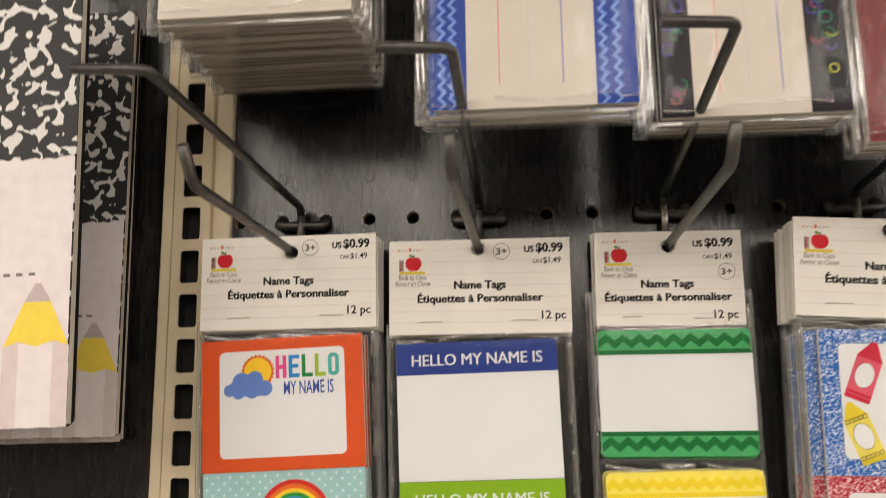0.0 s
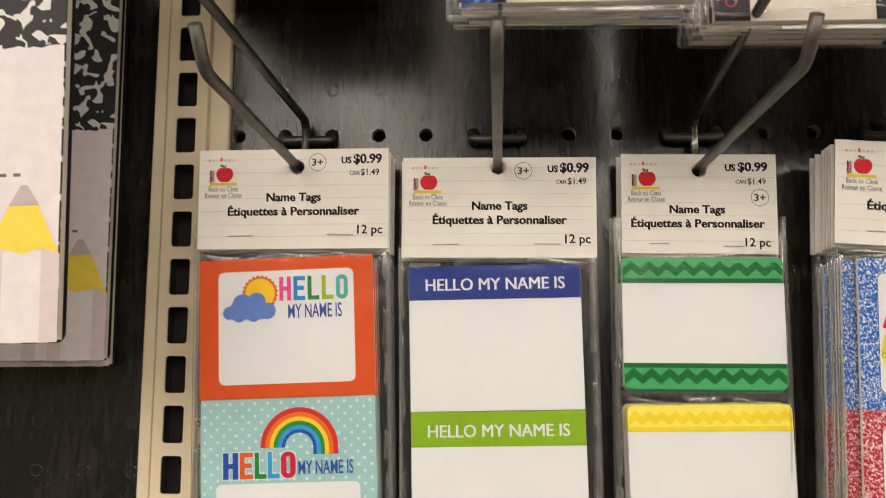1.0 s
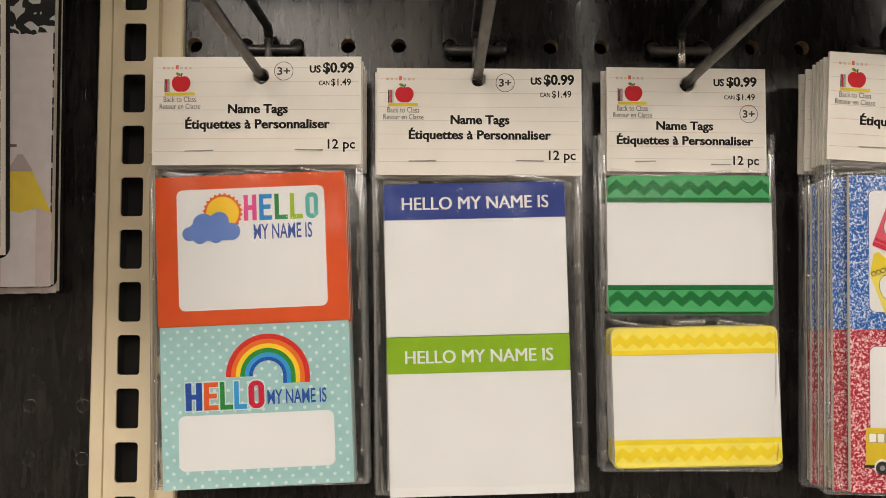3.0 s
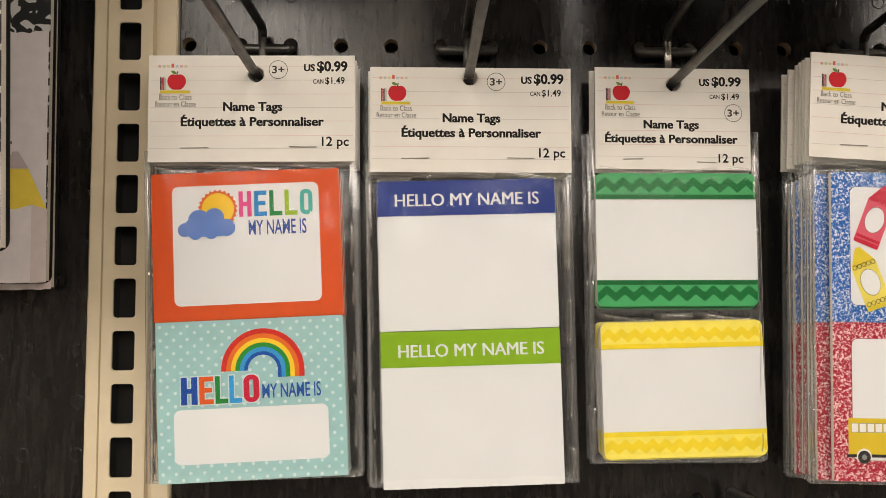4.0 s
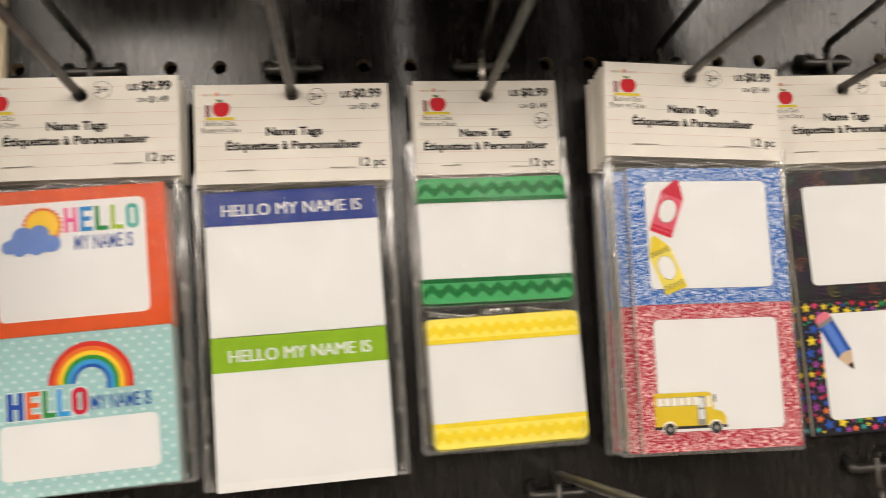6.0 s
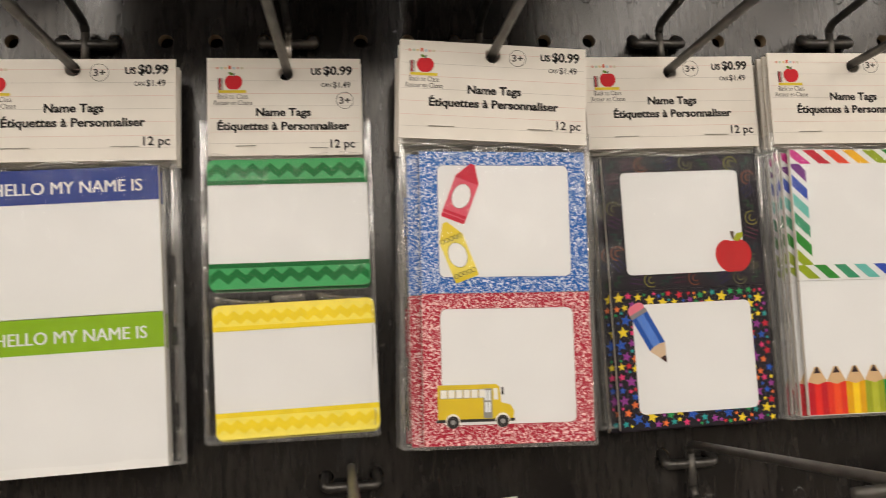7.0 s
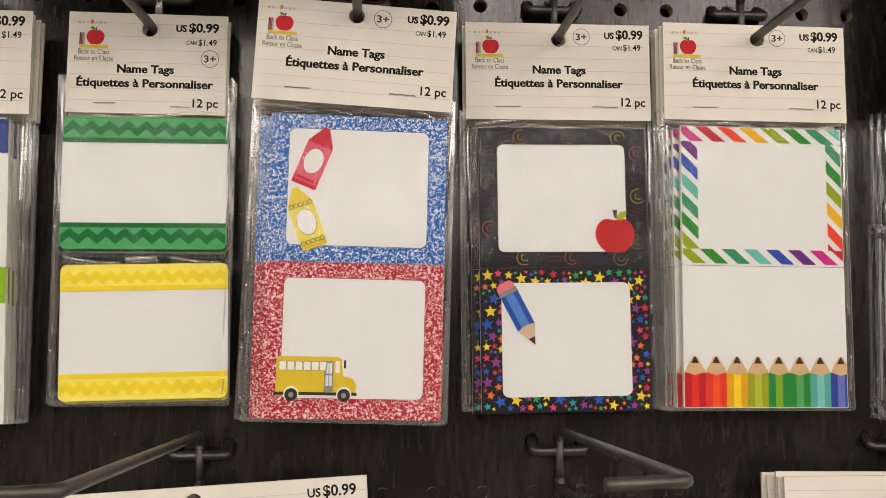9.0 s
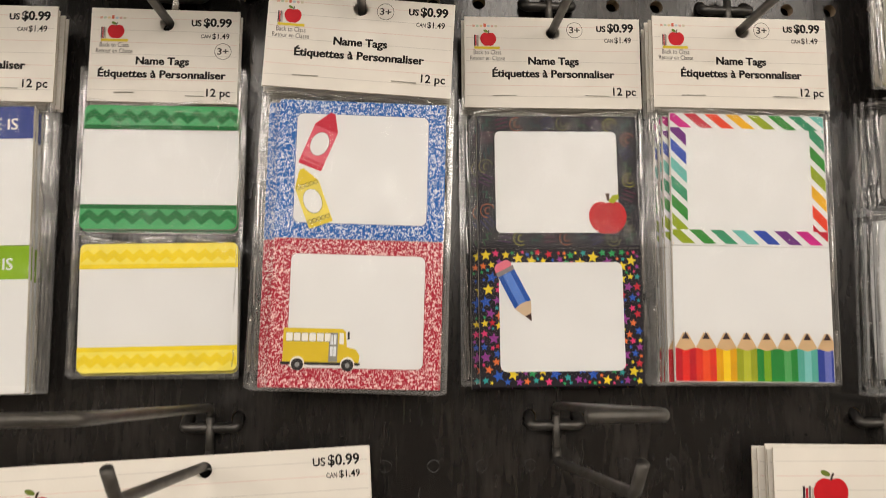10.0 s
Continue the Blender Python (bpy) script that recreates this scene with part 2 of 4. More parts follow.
def ring(cx, cz, r0, r1, a0=0, a1=360, n=32):
    """Quads of a ring or an arch."""
    a, b = arc(cx, cz, r0, a0, a1, n), arc(cx, cz, r1, a0, a1, n)
    return [(a[i], b[i], b[i + 1], a[i + 1]) for i in range(n)]


def star(cx, cz, r, deg=0.0):
    return turn2([(cx + (r if i % 2 == 0 else 0.45 * r) * math.sin(math.pi * i / 5), cz + (r if i % 2 == 0 else 0.45 * r) * math.cos(math.pi * i / 5)) for i in range(10)], cx, cz, deg)[::-1]


def apple_outline(cx, cz, r):
    pts = []
    for i in range(36):
        a = 2 * math.pi * i / 36
        dip = 1 - 0.22 * math.exp(-((a - math.pi / 2) / 0.38) ** 2) - 0.10 * math.exp(-((a - 3 * math.pi / 2) / 0.3) ** 2)
        wide = 1.0 + 0.06 * math.sin(a)
        pts.append((cx + r * 1.02 * wide * dip * math.cos(a), cz + r * 0.98 * dip * math.sin(a)))
    return pts


# ---- the board, the rail and the shop around them ----
IN = 0.0254
ROW = 1.400
LOW = ROW - 9 * IN


def hole_x(n):
    return (n - 9.5) * IN


def board(name, x0, x1, z0, z1, rows):
    """A pegboard panel 6 mm thick; rows: {height: column numbers with an open hole}."""
    bm = bmesh.new()

    def flat(a, b, c, d):
        if b - a < 1e-6 or d - c < 1e-6:
            return
        cuts = [a] + [x for x in edges if a + 1e-6 < x < b - 1e-6] + [b]
        for p, q in zip(cuts, cuts[1:]):
            bm.faces.new([bm.verts.new(v) for v in ((p, 0, c), (q, 0, c), (q, 0, d), (p, 0, d))])

    h, z = IN / 2, z0
    edges = sorted({round(hole_x(n) + k * h, 6) for ns in rows.values() for n in ns for k in (-1, 1)})
    for zr in sorted(rows):
        flat(x0, x1, z, zr - h)
        x = x0
        for n in rows[zr]:
            cx = hole_x(n)
            flat(x, cx - h, zr - h, zr + h)
            ang = [45 + 90 * k / 6 for k in range(24)]
            outer = []
            for a in ang:
                c, s = math.cos(radians(a)), math.sin(radians(a))
                k = h / max(abs(c), abs(s))
                outer.append(bm.verts.new((cx + k * c, 0, zr + k * s)))
            inner = [bm.verts.new((cx + 0.0037 * math.cos(radians(a)), 0, zr + 0.0037 * math.sin(radians(a)))) for a in ang]
            deep = [bm.verts.new((v.co.x, 0.006, v.co.z)) for v in inner]
            for k in range(24):
                j = (k + 1) % 24
                bm.faces.new((outer[k], outer[j], inner[j], inner[k]))
                bm.faces.new((inner[k], inner[j], deep[j], deep[k])).material_index = 1
            x = cx + h
        flat(x, x1, zr - h, zr + h)
        z = zr + h
    flat(x0, x1, z, z1)
    bmesh.ops.remove_doubles(bm, verts=bm.verts, dist=2e-6)
    bmesh.ops.recalc_face_normals(bm, faces=bm.faces)
    for f in bm.faces:
        if f.material_index == 0 and f.normal.y > 0:
            f.normal_flip()
    ob = part(name, bm, [BOARD, MDF])
    # sheet behind the holes, coloured near black as the shade in them
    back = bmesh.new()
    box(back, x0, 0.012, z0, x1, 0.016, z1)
    part("hole_shade", back, PAINTED_SHADE, ob)
    return tagged(ob, "glossy black woodgrain pegboard wall with punched peg holes", "pegboard", kind="structure")


board("wall_pegboard", -0.247, 0.98, 0.55, 2.05, {ROW: list(range(0, 36)), ROW - 2 * IN: [26, 27], LOW: [10, 11, 17, 18, 24, 25, 31, 32]})
board("wall_pegboard", -1.30, -0.286, 0.55, 2.05, {ROW + 4 * IN: [-11, -10, -6, -5], LOW: []})


def knockouts():
    """Faint pressed rings where a peg hole could be punched."""
    bm = bmesh.new()
    for n in list(range(0, 34)) + list(range(-14, -1)):
        for k in range(-13, 8):
            z = ROW + k * IN
            if k in (0,) or (k == -2 and n in (26, 27)) or (k == -9 and n in (10, 11, 17, 18, 24, 25, 31, 32)):
                continue
            if n < -1 and k == 4 or n > -1 and k not in (1, 2, 3, -10, -11):
                continue
            a, b, c = arc(hole_x(n), z, 0.0035, 0, 360, 16), arc(hole_x(n), z, 0.0027, 0, 360, 16), arc(hole_x(n), z, 0.0031, 0, 360, 16)
            va = [bm.verts.new((x, -0.00002, zz)) for x, zz in a[:-1]]
            vc = [bm.verts.new((x, -0.00026, zz)) for x, zz in c[:-1]]
            vb = [bm.verts.new((x, -0.00002, zz)) for x, zz in b[:-1]]
            for i in range(16):
                j = (i + 1) % 16
                bm.faces.new((va[i], vc[i], vc[j], va[j]))
                bm.faces.new((vc[i], vb[i], vb[j], vc[j]))
    ob = smooth(part("knockout_rings", bm, BOARD))
    tagged(ob, "faint pressed knock-out rings across the black pegboard", "pegboard ring", kind="stuff")


knockouts()


def rail():
    """The cream slotted upright: a channel with a raised slotted face and two side flanges."""
    top = thing("slotted_upright", pose(0, 0, 0), "cream painted steel shelf upright with a column of slots", "shelf upright")
    x0, x1, z0, z1 = -0.2870, -0.2460, 0.56, 2.04
    face, s0, s1 = -0.0062, -0.2740, -0.2632
    bm = bmesh.new()
    # slotted face, cell by cell, with slot walls
    a, b = -0.2792, -0.2580
    k0 = int((1.390 - z0) / IN)
    z = 1.390 - k0 * IN - 0.0064
    box(bm, a, face, z0, b, 0.0, z) if z > z0 else None
    while z + IN < z1:
        lo, hi = z + 0.0064, z + IN
        outer = [(a, z), (b, z), (b, z + IN), (a, z + IN)]
        slot = rrect(s0, lo, s1, hi, 0.0016, 3)
        vo = [bm.verts.new((x, face, zz)) for x, zz in outer]
        vi = [bm.verts.new((x, face, zz)) for x, zz in slot]
        vd = [bm.verts.new((x, face + 0.0013, zz)) for x, zz in slot]
        n = len(vi)
        q = n // 4
        # corners of the slot run: top right, top left, bottom left, bottom right
        for side, (p, r) in enumerate(((2, 3), (3, 0), (0, 1), (1, 2))):
            run = vi[side * q:(side + 1) * q]
            nxt = vi[((side + 1) * q) % n]
            bm.faces.new([vo[p]] + run[::-1]) if len(run) > 1 else None
            bm.faces.new((vo[p], run[-1], nxt, vo[r]))
        for i in range(n):
            bm.faces.new((vi[i], vi[(i + 1) % n], vd[(i + 1) % n], vd[i]))
        z += IN
    bmesh.ops.remove_doubles(bm, verts=bm.verts, dist=1e-6)
    bmesh.ops.recalc_face_normals(bm, faces=bm.faces)
    part("slotted_face", bm, CREAM, top)
    bm = bmesh.new()
    prof = [(x0, 0.001), (x0, -0.0040), (x0 + 0.0008, -0.0050), (-0.2806, -0.0050), (-0.2800, -0.0034), (-0.2794, -0.0034), (-0.2791, -0.0061), (-0.2791, 0.001)]
    ext(bm, prof, z0, z1)
    part("side_flange", bm, CREAM, top)
    bm = bmesh.new()
    prof = [(-0.2581, 0.001), (-0.2581, -0.0061), (-0.2574, -0.0061), (-0.2568, -0.0022), (-0.2552, -0.0022), (-0.2546, -0.0042), (x1 - 0.0008, -0.0042), (x1, -0.0034), (x1, 0.001)]
    ext(bm, prof, z0, z1)
    part("side_flange", bm, CREAM, top)
    # added liner behind the slots; its near-black colour is the channel's shade
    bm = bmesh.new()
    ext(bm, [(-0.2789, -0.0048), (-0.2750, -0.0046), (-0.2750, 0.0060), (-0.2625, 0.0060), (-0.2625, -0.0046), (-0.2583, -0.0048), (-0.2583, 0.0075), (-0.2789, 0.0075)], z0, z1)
    part("channel_shade", bm, PAINTED_SHADE, top, "near-black liner painted as the shade inside the channel")


def ext(bm, prof, z0, z1):
    """A profile in x and y, run upwards."""
    lo, hi = [bm.verts.new((x, y, z0)) for x, y in prof], [bm.verts.new((x, y, z1)) for x, y in prof]
    n = len(prof)
    for i in range(n):
        bm.faces.new((lo[i], lo[(i + 1) % n], hi[(i + 1) % n], hi[i]))
    bm.faces.new(lo[::-1])
    bm.faces.new(hi)
    bmesh.ops.recalc_face_normals(bm, faces=bm.faces)


rail()


def shop():
    """Plain shell of the shop: floor, ceiling, walls and an added shelving block across the aisle."""
    def wall(name, dims, mat, label, cat):
        bm = bmesh.new()
        box(bm, *dims)
        tagged(part(name, bm, mat), label, cat, kind="structure")

    wall("floor", (-14, -20, -0.1, 14, 3, 0), PLAIN_FLOOR, "plain vinyl shop floor", "floor")
    wall("ceiling", (-14, -20, 3.6, 14, 3, 3.7), PLAIN_CEILING, "plain white shop ceiling", "ceiling")
    wall("wall_north", (-14, 2.9, 0, 14, 3, 3.6), PLAIN_WALL, "plain painted shop wall", "wall")
    wall("wall_south", (-14, -20, 0, 14, -19.9, 3.6), PLAIN_WALL, "plain painted shop wall", "wall")
    wall("wall_east", (13.9, -19.9, 0, 14, 2.9, 3.6), PLAIN_WALL, "plain painted shop wall", "wall")
    wall("wall_west", (-14, -19.9, 0, -13.9, 2.9, 3.6), PLAIN_WALL, "plain painted shop wall", "wall")
    wall("wall_panel_below", (-1.3, 0.0, 0.0, 0.98, 0.03, 0.55), SHELF_BACK, "dark base panel of the shelving", "panel")
    # unseen block, kept pale and low to bring frontal fill light to the packs
    wall("wall_aisle", (-9, -2.6, 0, 9, -2.2, 1.45), SHELF_FRONT, "unseen pale shelving block across the aisle that bounces fill light", "shelving")


shop()


def ceiling_lamp(x, y0, y1):
    """A ceiling batten: white housing with a glowing tube strip and its light."""
    top = thing("ceiling_light", pose(x, (y0 + y1) / 2, 3.6), "white tubular ceiling light", "ceiling light", "ceiling lights")
    h = (y1 - y0) / 2
    bm = bmesh.new()
    box(bm, -0.32, -h, -0.07, 0.32, h, -0.001)
    part("housing", bm, PLAIN_CEILING, top)
    lamp = bpy.data.lights.new("ceiling_lamp", "AREA")
    lamp.shape, lamp.size, lamp.size_y = "RECTANGLE", 0.60, 2 * h
    lamp.energy, lamp.color = LAMP_WATTS * h, LAMP_COLOUR
    ob = new("tube_light", lamp)
    ob.parent = top
    ob.location = (0, 0, -0.075)
    return top


for lx in (-4.4, -2.85, -1.3, 0.85, 2.4, 3.9):
    ceiling_lamp(lx, -7.1, -3.4)
    ceiling_lamp(lx, -11.6, -7.4)
    ceiling_lamp(lx, -19.0, -12.2)
for lx in (-11.0, -8.6, -6.2, 6.2, 8.6, 11.0):
    ceiling_lamp(lx, -15.0, 0.5)


# ---- hooks ----
def peg_hook(x, z, sway=0.0, lift=0.014, bar=0.027, reach=0.178, prong=0.166, prong_sway=0.0, prong_z=-0.0212):
    """A scan hook: cross bar in two holes, stem, straight prong with an upturned tip, and an upper wire with a label bar."""
    top = thing("peg_hook", pose(x, 0, z), "dull grey zinc double-wire peg hook plugged into the pegboard", "peg hook", "peg hooks on the board")
    y, h = -0.0062, IN / 2
    bm = tube([(-h, 0.010, 0.0008), (-h, -0.001, 0.0004), (-h - 0.001, y, -0.0042), (h + 0.001, y, -0.0042), (h, -0.001, 0.0004), (h, 0.010, 0.0008)], 0.0027, 12, 0.004)
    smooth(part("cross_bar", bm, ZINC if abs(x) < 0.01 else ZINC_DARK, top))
    bm = tube([(0, y - 0.001, 0.0050), (0, y - 0.0012, -0.018)], 0.0021, 12)
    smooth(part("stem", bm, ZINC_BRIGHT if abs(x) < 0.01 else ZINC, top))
    bm = tube([(0, y - 0.0012, -0.016), (0, y - 0.0035, -0.0222), (prong_sway, -prong, prong_z), (prong_sway * 1.05, -prong - 0.011, prong_z + 0.0120)], 0.0023, 12, 0.005, 5)
    smooth(part("prong", bm, ZINC, top, "prong with an upturned tip"))
    bm = tube([(0, y - 0.001, 0.002), (0, y - 0.004, 0.0062), (sway, -reach, lift), (sway - bar, -reach - 0.004, lift)], 0.0022, 12, 0.005, 5)
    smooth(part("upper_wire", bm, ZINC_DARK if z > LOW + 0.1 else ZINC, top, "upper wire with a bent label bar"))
    return top


HOOKS = {k: hole_x(4 * k - 2.5) for k in range(1, 8)}
for k, sway, lift in ((1, -0.0130, 0.0202), (2, -0.001, 0.0228), (3, -0.0020, 0.0270), (4, 0.0, 0.021), (5, 0.0, 0.021), (6, 0.0, 0.021), (7, 0.0, 0.021)):
    peg_hook(HOOKS[k] + (IN if k == 7 else 0), ROW - (2 * IN if k == 7 else 0), sway, lift=lift, prong_sway={1: 0.0015, 2: -0.0025, 3: -0.0048}.get(k, 0.0))
for n in (10.5, 17.5, 24.5):
    peg_hook(hole_x(n), LOW, 0.0, lift=0.0155, bar=0.026, reach=0.184, prong=0.147, prong_z=-0.0148)


# ---- packs ----
def header_card(top, w, h, hole):
    """A folded card with a punched hole; origin at the middle of its upper edge."""
    bm = bmesh.new()
    hx, hz, r = hole
    t = 0.0006
    n = 24
    ang = [360 * k / n for k in range(n)]
    half = 0.008
    sq = []
    for a in ang:
        c, s = math.cos(radians(a)), math.sin(radians(a))
        k = 1 / max(abs(c), abs(s))
        sq.append((hx + half * k * c, hz + min(half, -hz - 0.0005) * k * s if s > 0 else hz + half * k * s))
    inner = [(hx + r * math.cos(radians(a)), hz + r * math.sin(radians(a))) for a in ang]
    up, low = max(z for _, z in sq), min(z for _, z in sq)
    for y in (-t, t):
        o = [bm.verts.new((x, y, z)) for x, z in sq]
        i2 = [bm.verts.new((x, y, z)) for x, z in inner]
        for k in range(n):
            bm.faces.new((o[k], o[(k + 1) % n], i2[(k + 1) % n], i2[k]))
        for q in ((-w / 2, -h, w / 2, low), (-w / 2, up, w / 2, 0), (-w / 2, low, hx - half, up), (hx + half, low, w / 2, up)):
            a, b, c, d = q
            bm.faces.new([bm.verts.new((x, y, z)) for x, z in ((a, b), (c, b), (c, d), (a, d))])
    for a, b in (((-w / 2, -h), (w / 2, -h)), ((w / 2, -h), (w / 2, 0)), ((w / 2, 0), (-w / 2, 0)), ((-w / 2, 0), (-w / 2, -h))):
        f = bm.faces.new([bm.verts.new(p) for p in ((a[0], -t, a[1]), (b[0], -t, b[1]), (b[0], t, b[1]), (a[0], t, a[1]))])
        f.material_index = 1
    for f in bm.faces:
        if abs(f.normal.y) > 0.5 and (f.calc_center_median().y < 0) == (f.normal.y > 0):
            f.normal_flip()
    bm.normal_update()
    for f in bm.faces:
        if abs(f.normal.y) > 0.5 and (f.calc_center_median().y < 0) == (f.normal.y > 0):
            f.normal_flip()
    return part("header_card", bm, [PAPER, PAPER_EDGE], top, "white printed header card")


def header_print(card, w, narrow=False, size=1.0):
    """The words and pictures on the header; places are from its upper left corner, in millimetres."""
    s = Sheet(-0.00062, lambda x, z: (x * size / 1000 - w / 2, -z * size / 1000), 0.00005)

    def words(text, x0, x1, cap_z, base_z, mat=INK, bold=0.08, layer=2):
        for k in (-1, 0, 1) if bold >= 0.08 else (0,):
            s.text(text, x0 + 0.08 * k, x1 + 0.08 * k, base_z, cap_z - base_z, mat, card, layer + 0.2 * k, bold)

    def bars(mat, *rects):
        return s.shape("printed_rule", mat, card, 1, *[((a, d), (c, d), (c, b), (a, b)) for a, b, c, d in rects])

    W = w * 1000 / size
    bars(RULE_PINK, *[(1.0, z, W - 1.0, z + 0.22) for z in (5.0, 18.2, 31.0, 37.9)])
    bars(RULE_GREY, *[(1.0, z, W - 1.0, z + 0.22) for z in (11.6, 24.6, 43.8)])
    # brand mark as plain bars, then books, apple and ruler
    hues = [ink(222, 176, 160), ink(190, 206, 186), ink(224, 206, 160), ink(216, 110, 90), ink(190, 204, 214), ink(222, 180, 170), ink(210, 202, 180)]
    for i, m in enumerate(hues):
        a = 4.4 + i * 2.0
        z0 = 3.9 if i == 3 else 4.6
        s.shape("printed_mark", m, card, 2, ((a, 5.8), (a + 1.3, 5.8), (a + 1.3, z0), (a, z0)))
    for i, m in enumerate((ink(60, 50, 56), ink(196, 40, 56), ink(120, 116, 112), ink(190, 180, 170))):
        a = 5.3 + i * 0.66
        s.shape("printed_book", m, card, 2, ((a, 16.4), (a + 0.55, 16.4), (a + 0.55, 10.3 + 0.3 * (i % 2)), (a, 10.3)))
    s.shape("printed_ruler", ink(226, 204, 60), card, 2, ((5.4, 18.0), (19.1, 18.0), (19.1, 16.6), (5.4, 16.6)))
    s.shape("printed_apple", ink(204, 32, 44), card, 3, [(x, 25.0 - z) for x, z in apple_outline(12.9, 12.5, 4.2)])
    s.shape("printed_leaf", ink(110, 140, 60), card, 4, turn2(circle(11.6, 8.1, 0.7, 12, 1.9), 11.6, 8.1, 25))
    s.shape("printed_stem", ink(80, 56, 44), card, 4, ((12.7, 9.6), (13.2, 9.6), (13.6, 7.6), (13.0, 7.6)))
    words("Back to Class", 5.0, 19.8, 18.5, 21.0, GREY_INK, 0.0)
    words("Retour en Classe", 3.2, 21.8, 21.8, 24.2, GREY_INK, 0.0)
    if narrow:
        words("US", 51.5, 56.5, 5.2, 8.5), words("$0.99", 57.8, 72.2, 4.2, 8.5), words("CAN", 56.5, 61.5, 13.0, 14.9, bold=0.04), words("$1.49", 62.4, 71.3, 12.3, 15.2, bold=0.04)
        words("Name Tags", 23.8, 51.0, 26.0, 29.9, bold=0.085), words("Étiquettes à Personnaliser", 4.8, 70.2, 33.1, 37.0, bold=0.085)
        words("12 pc", 60.5, 72.8, 42.3, 46.4, bold=0.05)
        cx, cz, staples = 68.2, 21.9, ((13.6, 23.2, 45.3), (50.0, 59.2, 46.3))
    else:
        words("US", 71.8, 76.8, 4.2, 7.4), words("$0.99", 77.9, 92.0, 2.9, 7.4), words("CAN", 76.0, 80.8, 11.3, 13.4, bold=0.04), words("$1.49", 81.6, 90.7, 10.4, 13.5, bold=0.04)
        words("Name Tags", 34.4, 61.7, 22.2, 26.2, bold=0.085), words("Étiquettes à Personnaliser", 15.0, 81.0, 29.3, 33.3, bold=0.085)
        words("12 pc", 80.0, 92.5, 38.6, 42.8, bold=0.05)
        cx, cz, staples = 59.8, 6.7, ((15.0, 27.7, 43.7), (65.0, 77.7, 43.2))
    s.shape("printed_ring", GREY_INK, card, 2, *ring(cx, cz, 4.15, 4.4))
    words("3+", cx - 2.9, cx + 2.9, cz - 1.7, cz + 1.7, GREY_INK, 0.06)
    for i, (a, b, z) in enumerate(staples):
        (x0, z0), (x1, z1) = s.at(a, z), s.at(b, z - 0.2 + 0.4 * i)
        smooth(part("staple", tube([(x0, 0.0004, z0), (x0, -0.0011, z0), (x1, -0.0011, z1), (x1, 0.0004, z1)], 0.0002, 6), STEEL, card, "thin steel staple"))


def bag(top, w, z0, z1, depth, seed, tilt=0.0, tuck=0.0062, cx=0.0, back=True):
    """A clear bag: two wrinkled sheets that meet at the seams, bulging over the cards."""
    nx, nz = 34, 50
    rnd = random.Random(seed)
    ox, oz = rnd.uniform(0, 9), rnd.uniform(0, 9)
    c, s = math.cos(radians(tilt)), math.sin(radians(tilt))
    bm = bmesh.new()
    for side in (-1, 1) if back else (-1,):
        g = []
        for j in range(nz + 1):
            row = []
            for i in range(nx + 1):
                u, v = i / nx, j / nz
                x, z = cx + (u - 0.5) * w, z0 + (z1 - z0) * v
                edge = min(1.0, min(u, 1 - u) / 0.05) * min(1.0, v / 0.03) * min(1.0, max(0.0, (1 - v) * (z1 - z0) - tuck) / 0.0022)
                rim = 1.0 + 2.2 * math.exp(-min(u, 1 - u) / 0.05)
                lump = (noise.noise(Vector((x * 55 + ox, z * 40 + oz, side))) * 0.0005 + noise.noise(Vector((x * 210 + oz, z * 130 + ox, side))) * 0.00016) * rim
                y = side * (0.0002 + depth * math.sqrt(edge)) + lump * edge
                zz = z - z1
                row.append(bm.verts.new((x * c - zz * s, y, z1 + x * s + zz * c)))
            g.append(row)
        for j in range(nz):
            for i in range(nx):
                q = (g[j][i], g[j][i + 1], g[j + 1][i + 1], g[j + 1][i])
                bm.faces.new(q if side < 0 else q[::-1])
    ob = smooth(part("bag", bm, BAG, top, "clear crinkled plastic bag"))
    ob.visible_shadow = False
    # welded side and bottom seams, a little whiter than the film
    bm = bmesh.new()
    for a, b, d, e in ((cx - w / 2 - 0.0012, z0 - 0.001, cx - w / 2 + 0.0004, z1), (cx + w / 2 - 0.0004, z0 - 0.001, cx + w / 2 + 0.0012, z1), (cx - w / 2, z0 - 0.0014, cx + w / 2, z0 + 0.0003)):
        pts = []
        for x, z in ((a, b), (d, b), (d, e), (a, e)):
            zz = z - z1
            pts.append((x * c - zz * s, z1 + x * s + zz * c))
        vs = [bm.verts.new((x, -0.0003, z)) for x, z in pts] + [bm.verts.new((x, 0.0003, z)) for x, z in pts]
        for q in ((0, 1, 2, 3), (7, 6, 5, 4), (0, 4, 5, 1), (1, 5, 6, 2), (2, 6, 7, 3), (3, 7, 4, 0)):
            bm.faces.new([vs[i] for i in q])
    ob = part("bag_seam", bm, BAG_EDGE, top, "welded clear seam")
    ob.visible_shadow = False


